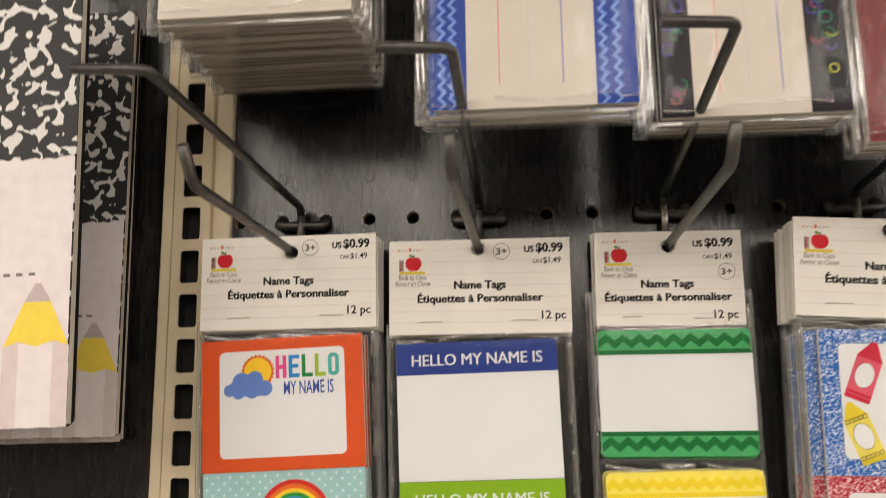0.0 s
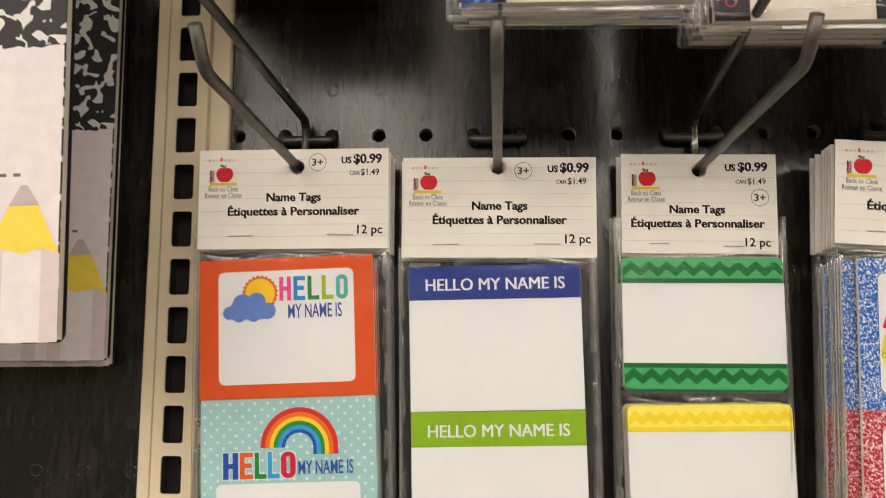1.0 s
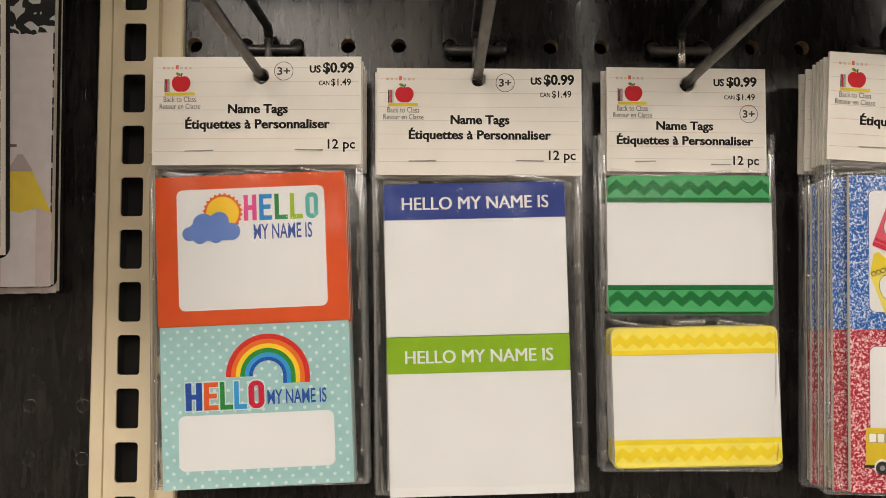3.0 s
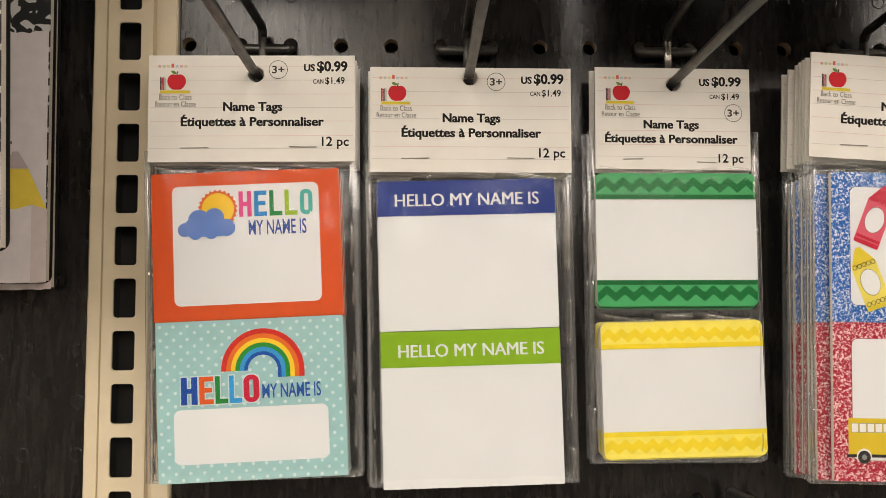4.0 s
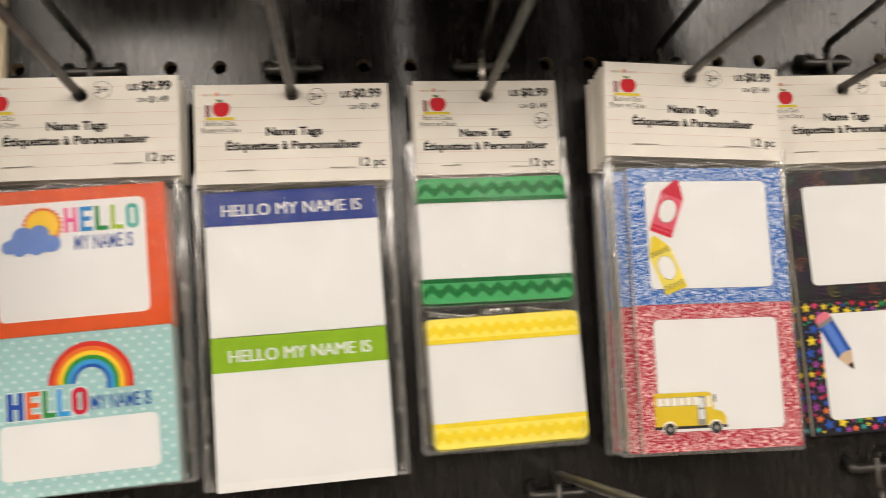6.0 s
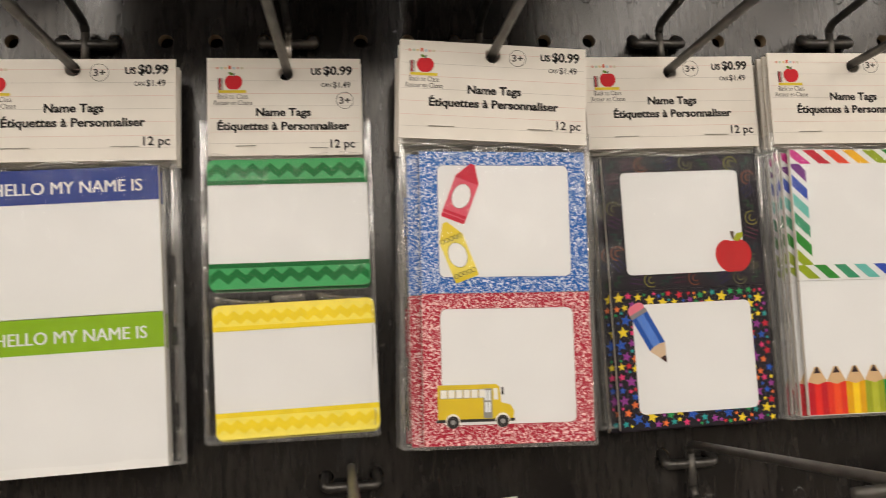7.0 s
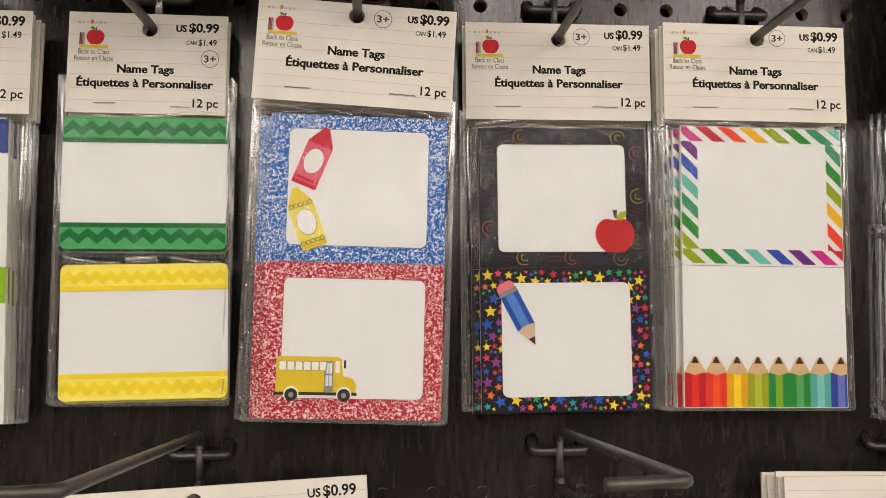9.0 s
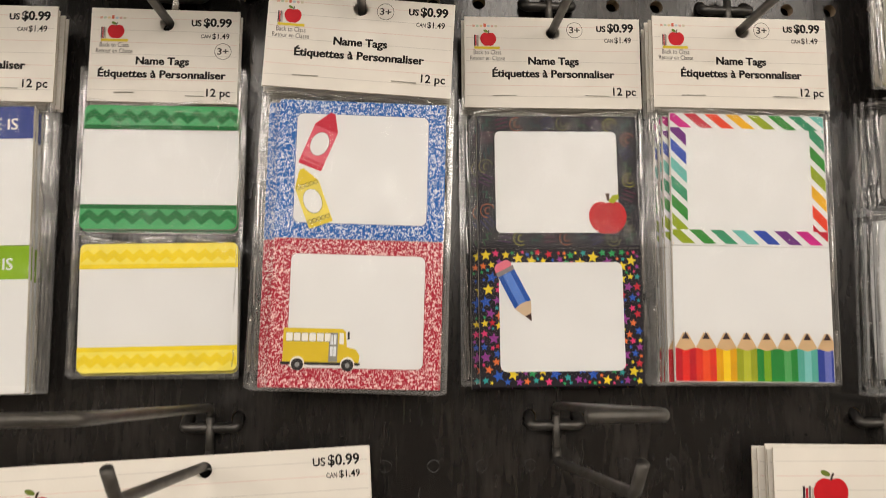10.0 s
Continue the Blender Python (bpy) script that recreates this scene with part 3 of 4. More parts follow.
def bag_folds(top, w, z0, z1, card_z, depth, seed, tilt=0.0, cx=0.0):
    """Fine ridges where the film creases: broken runs over the cards' upper edge and down both sides."""
    rnd = random.Random(seed + 300)
    c, s = math.cos(radians(tilt)), math.sin(radians(tilt))
    bm = bmesh.new()

    def run(pts, r):
        out = []
        for x, y, z in pts:
            zz = z - z1
            out.append((x * c - zz * s, y, z1 + x * s + zz * c))
        tube_into(bm, out, r, 10)

    x = cx - w / 2 + 0.004
    while x < cx + w / 2 - 0.008:
        length = min(rnd.uniform(0.010, 0.030), cx + w / 2 - 0.003 - x)
        n, rise, ph = 9, rnd.uniform(0.0004, 0.0022), rnd.uniform(0, 6)
        run([(x + length * k / n, -depth + 0.0004, card_z + 0.0012 + rise * math.sin(ph + 2.6 * k / n) + rnd.uniform(-1, 1) * 0.00018) for k in range(n + 1)], rnd.uniform(0.0006, 0.0011))
        x += length + rnd.uniform(0.001, 0.007)
    for side in (-1, 1):
        z = z1 - 0.008
        while z > z0 + 0.006:
            length = min(rnd.uniform(0.012, 0.045), z - z0 - 0.002)
            n, off = 8, rnd.uniform(0.0004, 0.0016)
            run([(cx + side * (w / 2 - off + 0.0003 * math.sin(5.0 * k / n)), -0.6 * depth, z - length * k / n) for k in range(n + 1)], rnd.uniform(0.0004, 0.0008))
            z -= length + rnd.uniform(0.002, 0.024)
    ob = tagged(smooth(part("bag_fold", bm, BAG_FOLD, top, "sharp shiny creases in the film")), kind="stuff")
    ob.visible_shadow = False


def tag_at(cx, ztop, tilt, size=1.0):
    """Maps a tag sheet's metres (x from its middle, z up from its upper edge) to the pack's."""
    c, s = size * math.cos(radians(tilt)), size * math.sin(radians(tilt))
    return lambda x, z: (cx + x * c - z * s, ztop + x * s + z * c)


def tag_block(top, at, w, z1, z0, mat, label, r=0.0006, t=0.0011):
    """A small stack of labels: a thin block, printed face in mat, paper edges."""
    pts = [at(x, z) for x, z in rrect(-w / 2, z0, w / 2, z1, r, 4)]
    bm = slab(pts, -t, t)
    bm.normal_update()
    for f in bm.faces:
        f.material_index = 0 if f.normal.y < -0.5 else 1
    if bm.faces[:][0].normal.y > 0.5:
        for f in bm.faces:
            f.normal_flip()
            f.material_index = 0 if f.normal.y < -0.5 else 1
    return part("name_tag", bm, [mat, PAPER_EDGE], top, label)


BLOCK = 0.0011


def art_rainbow(top, tilt, shift=0.0):
    """Orange tag with sun and cloud above, dotted aqua tag with a rainbow below."""
    at = tag_at(-0.0031, -0.0546, tilt)
    s = Sheet(-BLOCK, at)
    up = tag_block(top, at, 0.0860, 0, -0.0680, ink(222, 90, 34), "orange bordered name tag with a sun and cloud")
    s.shape("printed_window", WHITE, up, 1, rrect(-0.0335, -0.0612, 0.0335, -0.0062, 0.003))
    sun = []
    for i in range(48):
        r = 0.0092 if i % 2 else 0.0081
        sun.append((-0.0128 + r * math.cos(2 * math.pi * i / 48), -0.0172 + r * math.sin(2 * math.pi * i / 48)))
    s.shape("printed_sun", ink(222, 104, 36), up, 2, sun)
    s.shape("printed_sun", ink(246, 206, 44), up, 3, circle(-0.0128, -0.0172, 0.0074))
    s.shape("printed_cloud", ink(104, 138, 206), up, 4, circle(-0.0215, -0.0222, 0.0050), circle(-0.0145, -0.0212, 0.0045), circle(-0.0280, -0.0263, 0.0032), circle(-0.0090, -0.0258, 0.0040), rrect(-0.0280, -0.0297, -0.0088, -0.0215, 0.003), circle(-0.0232, -0.0276, 0.0034), circle(-0.0160, -0.0276, 0.0033), spread=0.13)
    for i, (ch, m) in enumerate(zip("HELLO", (ink(226, 84, 150), ink(40, 140, 206), ink(30, 140, 70), ink(160, 190, 44), ink(84, 180, 170)))):
        a = -0.0032 + i * 0.0070
        block_letter(s, ch, a, a + 0.0058, -0.0212, 0.0118, m, up, 2)
    s.text("MY NAME IS", 0.0010, 0.0275, -0.0297, 0.0066, ink(56, 84, 160), up, 2, 0.03)
    lo = tag_block(top, at, 0.0850, -0.0682, -0.1405, ink(166, 206, 206), "aqua dotted name tag with a rainbow")
    dots = []
    rnd = random.Random(4)
    for j in range(24):
        for i in range(28):
            x, z = -0.0405 + i * 0.0031, -0.0703 - j * 0.0030
            if (i + j) % 2 == 0 and abs(x) < 0.0415 and z > -0.1395:
                dots.append(circle(x + rnd.uniform(-2e-4, 2e-4), z, 0.00082, 8))
    s.shape("dot_print", ink(214, 232, 230), lo, 1, *dots)
    s.shape("printed_window", WHITE, lo, 2, rrect(-0.0350, -0.1325, 0.0345, -0.1080, 0.0030))
    cx, cz = 0.0055, -0.0915
    for i, (a, b, m) in enumerate(((0.0165, 0.0188, ink(214, 50, 40)), (0.0144, 0.0165, ink(232, 120, 40)), (0.0124, 0.0144, ink(248, 214, 50)), (0.0104, 0.0124, ink(44, 150, 60)), (0.0084, 0.0104, ink(60, 160, 220)), (0.0068, 0.0084, ink(30, 90, 180)))):
        s.shape("printed_arch", m, lo, 3, *ring(cx, cz, a, b, 0, 180, 28), ((cx + a, cz - 0.0036), (cx + b, cz - 0.0036), (cx + b, cz), (cx + a, cz)))
    for i, (ch, m) in enumerate(zip("HELLO", (ink(30, 80, 170), ink(226, 98, 36), ink(36, 140, 60), ink(56, 160, 220), ink(206, 34, 66)))):
        a, b = -0.0315 + (0.0, 0.0082, 0.0154, 0.0217, 0.0281)[i], -0.0315 + (0.0074, 0.0146, 0.0211, 0.0274, 0.0352)[i]
        block_letter(s, ch, a, b, -0.1058, 0.0124, ink(214, 232, 232), lo, 4, 0.37, 0.0005)
        block_letter(s, ch, a, b, -0.1058, 0.0124, m, lo, 5, 0.37)
    s.text("MY NAME IS", 0.0050, 0.0315, -0.1042, 0.0062, ink(40, 90, 170), lo, 4, 0.03)


def art_plain(top, tilt, shift=0.0):
    """White tags with a blue and a green title band."""
    at = tag_at(-0.0025, -0.0539, tilt)
    s = Sheet(-BLOCK, at)
    for z, c, lab in ((0, (38, 62, 142), "white name tag with a blue title band"), (-0.0703, (142, 184, 28), "white name tag with a lime green title band")):
        t = tag_block(top, at, 0.0835, z, z - 0.0700 - (0.0017 if z else 0), WHITE, lab)
        s.shape("printed_band", ink(*c), t, 1, ((-0.0417, z - 0.0165), (0.0417, z - 0.0165), (0.0417, z), (-0.0417, z)))
        for k in (-1, 0, 1):
            s.text("HELLO MY NAME IS", -0.0335 + k * 0.00016, 0.0340 + k * 0.00016, z - 0.0119, 0.0057, WHITE, t, 2 + 0.2 * k)


def zig(x0, x1, z, amp, n, thick):
    """A zigzag stripe as quads."""
    out, m = [], 2 * n
    for i in range(m):
        a, b = x0 + (x1 - x0) * i / m, x0 + (x1 - x0) * (i + 1) / m
        za, zb = (z, z + amp) if i % 2 == 0 else (z + amp, z)
        out.append(((a, za), (b, zb), (b, zb + thick), (a, za + thick)))
    return out


def art_chevron(top, tilt, shift=0.0):
    """A green and a yellow rounded tag with chevron bands."""
    for z, extra, dx, teeth, rise, light, dark, line, lab in (
            (-0.0521, 0.0, 0.0007, 9, 0.0036, (76, 176, 108), (16, 116, 56), (14, 110, 52), "white rounded name tag with green chevron bands"),
            (-0.1237, 1.0, 0.0025, 12, 0.0026, (250, 234, 104), (243, 220, 48), (243, 220, 48), "white rounded name tag with yellow chevron bands")):
        at = tag_at(dx, z, tilt + extra)
        s = Sheet(-BLOCK, at)
        t = tag_block(top, at, 0.0785, 0, -0.0645, WHITE, lab, 0.0032)
        w = 0.0785 / 2
        for side in (0, 1):
            g = (lambda p: p) if side == 0 else (lambda p: [(x, -0.0645 - zz) for x, zz in p][::-1])
            s.shape("printed_band", ink(*light), t, 1, g(arc(w - 0.0032, -0.0032, 0.0032, 0, 90, 4) + arc(-w + 0.0032, -0.0032, 0.0032, 90, 180, 4) + [(-w, -0.0105), (w, -0.0105)]))
            if side == 0:
                s.shape("printed_zigzag", ink(*dark), t, 2, *zig(-w + 0.0004, w - 0.0004, -0.0096, rise, teeth, 0.0042))
            else:
                s.shape("printed_zigzag", ink(*dark), t, 2, *zig(-w + 0.0004, w - 0.0004, -0.0622, rise, teeth, 0.0044))
            s.shape("printed_line", ink(*line), t, 3, g([(-w, -0.0127), (w, -0.0127), (w, -0.0104), (-w, -0.0104)]))


def crayon(s, tag, cx, cz, deg, light, dark, scribble):
    """A printed crayon about 30 mm long, tip up before the turn."""
    def t(p):
        return turn2(p, cx, cz, deg)
    s.shape("printed_crayon", ink(*light), tag, 3, t(rrect(cx - 0.0062, cz - 0.0145, cx + 0.0062, cz + 0.0075, 0.001, 3)))
    s.shape("printed_crayon_tip", ink(*dark), tag, 4, t([(cx - 0.0060, cz + 0.0070), (cx + 0.0060, cz + 0.0070), (cx + 0.0012, cz + 0.0150), (cx - 0.0012, cz + 0.0150)]), t(rrect(cx - 0.0062, cz - 0.0150, cx + 0.0062, cz - 0.0130, 0.0008, 3)))
    s.shape("printed_oval", ink(60, 44, 44), tag, 4, t(circle(cx, cz - 0.0022, 0.0064, 28, 0.72)))
    s.shape("printed_oval", WHITE, tag, 5, t(circle(cx, cz - 0.0022, 0.0062, 28, 0.72)))
    if scribble:
        for z in (cz + 0.0065, cz - 0.0117):
            loops = []
            for i in range(5):
                loops += ring(cx - 0.0046 + i * 0.0023, z, 0.0009, 0.00115, 0, 360, 12)
            s.shape("printed_scribble", ink(60, 52, 30), tag, 6, *[t(q) for q in loops])
    else:
        for z in (cz + 0.0057, cz - 0.0127):
            s.shape("printed_crayon_band", ink(*dark), tag, 6, *[t(q) for q in zig(cx - 0.0061, cx + 0.0061, z, 0.0006, 7, 0.0014)])


def art_school(top, tilt, shift=0.0):
    """Speckled blue tag with crayons, speckled red tag with a bus."""
    at = tag_at(0.0043 + shift, -0.0541, tilt, 0.971)
    s = Sheet(-BLOCK, at)
    up = tag_block(top, at, 0.0840, 0, -0.0704, BLUE_MARBLE, "blue speckled name tag with two crayons")
    s.shape("printed_edge", ink(40, 70, 140), up, 1, rrect(-0.0333, -0.0628, 0.0333, -0.0068, 0.003))
    s.shape("printed_window", WHITE, up, 2, rrect(-0.0331, -0.0626, 0.0331, -0.0070, 0.003))
    crayon(s, up, -0.0207, -0.0205, -21, (222, 96, 116), (206, 44, 70), False)
    crayon(s, up, -0.0246, -0.0497, 21, (236, 220, 100), (228, 206, 56), True)
    lo = tag_block(top, at, 0.0840, -0.0706, -0.1436, RED_MARBLE, "red speckled name tag with a yellow school bus")
    s.shape("printed_edge", ink(140, 40, 50), lo, 1, rrect(-0.0333, -0.1342, 0.0333, -0.0780, 0.003))
    s.shape("printed_window", WHITE, lo, 2, rrect(-0.0331, -0.1340, 0.0331, -0.0782, 0.003))
    x, z = -0.0362, -0.1340
    yel, dk = ink(222, 196, 48), ink(52, 50, 50)
    s.shape("printed_bus", yel, lo, 3, [(x + 0.001, z + 0.0022), (x + 0.0378, z + 0.0022), (x + 0.0383, z + 0.0062), (x + 0.0365, z + 0.0092), (x + 0.0320, z + 0.0104), (x + 0.0312, z + 0.0180), (x + 0.0295, z + 0.0192), (x + 0.001, z + 0.0192)])
    for i in range(6):
        a = x + 0.0024 + i * 0.00375
        s.shape("printed_bus_window", ink(150, 146, 130), lo, 4, rrect(a - 0.0002, z + 0.0127, a + 0.0033, z + 0.0170, 0.0003, 2))
        s.shape("printed_bus_window", ink(240, 238, 230), lo, 5, rrect(a, z + 0.0129, a + 0.0031, z + 0.0168, 0.0003, 2))
    s.shape("printed_bus_window", ink(240, 238, 230), lo, 5, [(x + 0.0283, z + 0.0118), (x + 0.0306, z + 0.0118), (x + 0.0303, z + 0.0172), (x + 0.0283, z + 0.0172)])
    s.shape("printed_bus_door", ink(150, 150, 144), lo, 4, ((x + 0.0232, z + 0.0030), (x + 0.0275, z + 0.0030), (x + 0.0275, z + 0.0172), (x + 0.0232, z + 0.0172)))
    s.shape("printed_bus_window", ink(232, 236, 240), lo, 5, *[((a, b), (a + 0.0013, b), (a + 0.0013, b + 0.0048), (a, b + 0.0048)) for a in (x + 0.0239, x + 0.0255) for b in (z + 0.0058, z + 0.0115)])
    s.shape("printed_bus_bumper", dk, lo, 4, rrect(x, z + 0.0014, x + 0.0385, z + 0.0028, 0.0003, 2), rrect(x + 0.0322, z + 0.0140, x + 0.0332, z + 0.0178, 0.0004, 2))
    for a in (0.0082, 0.0325):
        s.shape("printed_wheel", ink(240, 236, 226), lo, 5, circle(x + a, z + 0.0020, 0.0035))
        s.shape("printed_wheel", dk, lo, 6, circle(x + a, z + 0.0015, 0.0030))
        s.shape("printed_wheel", ink(150, 150, 150), lo, 7, circle(x + a, z + 0.0015, 0.0012, 14))


def clip_poly(poly, x0, z0, x1, z1):
    """A convex polygon cut to a rectangle."""
    for axis, lim, sign in ((0, x0, 1), (0, x1, -1), (1, z0, 1), (1, z1, -1)):
        out = []
        for i, p in enumerate(poly):
            q = poly[(i + 1) % len(poly)]
            a, b = sign * (p[axis] - lim), sign * (q[axis] - lim)
            if a >= 0:
                out.append(p)
            if a * b < 0:
                k = a / (a - b)
                out.append((p[0] + k * (q[0] - p[0]), p[1] + k * (q[1] - p[1])))
        poly = out
        if len(poly) < 3:
            return []
    return poly


def art_night(top, tilt, shift=0.0):
    """Black doodle tag with an apple, black star tag with a pencil."""
    at = tag_at(0.0009 + shift, -0.0548, tilt, 0.992)
    s = Sheet(-BLOCK, at)
    black = ink(34, 30, 38)
    up = tag_block(top, at, 0.0860, 0, -0.0712, black, "black name tag with chalk letters and a red apple")
    rnd = random.Random(11)
    curl = [ink(138, 132, 54), ink(140, 76, 52), ink(110, 106, 72)]
    wave = [ink(34, 92, 76), ink(28, 76, 80), ink(42, 96, 56)]
    stroke = [ink(84, 32, 56), ink(46, 44, 88), ink(72, 40, 80)]
    k = 0
    for j in range(9):
        for i in range(10):
            x, z = -0.0378 + i * 0.0084 + rnd.uniform(-0.0008, 0.0008), -0.0046 - j * 0.0077 + rnd.uniform(-0.0006, 0.0006)
            if -0.034 < x < 0.034 and -0.0630 < z < -0.0086:
                continue
            k += 1
            a0, layer = rnd.uniform(0, 120), 1 + 0.3 * (k % 4)
            if k % 3 == 0:
                m, polys = curl[(k // 3) % 3], ring(x, z, 0.0034, 0.0039, a0, a0 + 250, 16) + ring(x + 0.0003, z, 0.0014, 0.0019, a0 + 30, a0 + 270, 12)
            elif k % 3 == 1:
                m = wave[(k // 3) % 3]
                polys = [turn2(q, x, z, a0 - 60) for q in zig(x - 0.0036, x + 0.0036, z - 0.0014, 0.0026, 2, 0.0006)]
            else:
                m = stroke[(k // 3) % 3]
                polys = [turn2(((x - 0.0034, z + d), (x + 0.0034, z + d + 0.0006), (x + 0.0034, z + d + 0.0012), (x - 0.0034, z + d + 0.0006)), x, z, a0 - 60) for d in (-0.0024, 0.0, 0.0022)]
            cut = [clip_poly(list(q), -0.0428, -0.0710, 0.0428, -0.0002) for q in polys]
            s.shape("printed_doodle", m, up, layer, *[q for q in cut if len(q) > 2])
    s.shape("printed_window", WHITE, up, 3, rrect(-0.0335, -0.0632, 0.0322, -0.0085, 0.003))
    s.shape("printed_apple", ink(196, 40, 44), up, 4, apple_outline(0.0262, -0.0548, 0.0099))
    s.shape("printed_leaf", ink(168, 176, 40), up, 5, turn2([(0.0265, -0.0465), (0.0295, -0.0475), (0.0322, -0.0450), (0.0325, -0.0425), (0.0290, -0.0432)], 0.03, -0.045, 0))
    s.shape("printed_stem", ink(96, 80, 70), up, 5, ((0.0260, -0.0460), (0.0272, -0.0460), (0.0275, -0.0420), (0.0252, -0.0420)))
    lo = tag_block(top, at, 0.0862, -0.0714, -0.1432, black, "black name tag with coloured stars and a blue pencil")
    cols = [(240, 214, 50), (150, 60, 150), (226, 60, 120), (44, 160, 160), (40, 160, 90), (40, 90, 190), (206, 40, 60), (236, 120, 60)]
    sets = {c: [] for c in cols}
    placed = []
    tries = 0
    while tries < 9000:
        tries += 1
        r = rnd.uniform(0.0026, 0.0033) if tries < 130 else rnd.uniform(0.0018, 0.0024) if tries < 3000 else rnd.uniform(0.0010, 0.0015)
        x, z = rnd.uniform(-0.0415, 0.0415), rnd.uniform(-0.1418, -0.0728)
        if -0.0325 < x < 0.0320 and -0.1335 < z < -0.0810:
            continue
        if any((x - a) ** 2 + (z - b) ** 2 < (0.93 * (r + q)) ** 2 for a, b, q in placed) or abs(x) + r > 0.0432 or z + r > -0.0716 or z - r < -0.143:
            continue
        placed.append((x, z, r))
        c = cols[len(placed) % 8] if r < 0.0025 else cols[(0, 1, 0, 5)[len(placed) % 4]]
        sets[c].append(star(x, z, r, rnd.uniform(-20, 20)))
    for c, polys in sets.items():
        if shift:
            tagged(s.shape("star_print", ink(*c), lo, 1, *polys), kind="stuff")
        else:
            for p in polys:
                s.shape("printed_star", ink(*c), lo, 1, p)
    s.shape("printed_window", WHITE, lo, 3, rrect(-0.0325, -0.1355, 0.0330, -0.0788, 0.0035))
    cx, cz = -0.0245, -0.0925

    def t(p):
        return turn2(p, cx, cz, 27)
    s.shape("printed_pencil", ink(36, 88, 176), lo, 4, t([(cx - 0.0048, cz - 0.0095), (cx + 0.0048, cz - 0.0095), (cx + 0.0048, cz + 0.0090), (cx - 0.0048, cz + 0.0090)]))
    s.shape("printed_pencil", ink(92, 136, 214), lo, 5, t([(cx - 0.0022, cz - 0.0097), (cx + 0.0022, cz - 0.0097), (cx + 0.0022, cz + 0.0088), (cx - 0.0022, cz + 0.0088)]))
    s.shape("printed_ferrule", ink(140, 136, 136), lo, 6, t([(cx - 0.0049, cz + 0.0090), (cx + 0.0049, cz + 0.0090), (cx + 0.0049, cz + 0.0114), (cx - 0.0049, cz + 0.0114)]))
    s.shape("printed_eraser", ink(232, 130, 150), lo, 4, t(rrect(cx - 0.0047, cz + 0.0100, cx + 0.0047, cz + 0.0155, 0.0028, 5)))
    s.shape("printed_pencil_wood", ink(214, 190, 160), lo, 6, t([(cx - 0.0048, cz - 0.0095), (cx - 0.0012, cz - 0.0165), (cx + 0.0012, cz - 0.0165), (cx + 0.0048, cz - 0.0095), (cx + 0.0016, cz - 0.0086), (cx - 0.0016, cz - 0.0086)]))
    s.shape("printed_pencil_tip", ink(70, 44, 40), lo, 7, t([(cx - 0.0018, cz - 0.0153), (cx, cz - 0.0192), (cx + 0.0018, cz - 0.0153)]))


def block_letter(s, ch, x0, x1, base, cap, mat, tag, layer, stem=0.34, grow=0.0):
    """A drawn capital of even bars, H, E, L or O."""
    w, t = x1 - x0, cap * 0.175
    k = stem * w
    if ch == "O":
        a, b = rrect(x0 - grow, base - grow, x1 + grow, base + cap + grow, 0.46 * w, 6), rrect(x0 + k - grow, base + t - grow, x1 - k + grow, base + cap - t + grow, 0.10 * w, 6)
        polys = [(a[i], a[(i + 1) % len(a)], b[(i + 1) % len(b)], b[i]) for i in range(len(a))]
    else:
        bars = {"H": ((0, 0, k, cap), (w - k, 0, w, cap), (k, cap * 0.41, w - k, cap * 0.59)),
                "E": ((0, 0, k, cap), (k, 0, w, t), (k, cap * 0.42, w * 0.9, cap * 0.42 + t), (k, cap - t, w, cap)),
                "L": ((0, 0, k, cap), (k, 0, w, t))}[ch]
        polys = [((x0 + a - grow, base + b - grow), (x0 + c + grow, base + b - grow), (x0 + c + grow, base + d + grow), (x0 + a - grow, base + d + grow)) for a, b, c, d in bars]
    return s.shape("printed_letter", mat, tag, layer, *polys, spread=0.06 if grow and ch != "O" else 0.0)


STRIPE = [(206, 40, 140), (196, 34, 56), (232, 70, 36), (232, 180, 30), (150, 170, 30), (50, 140, 50), (60, 150, 110), (110, 190, 180), (50, 80, 180), (110, 40, 130)]


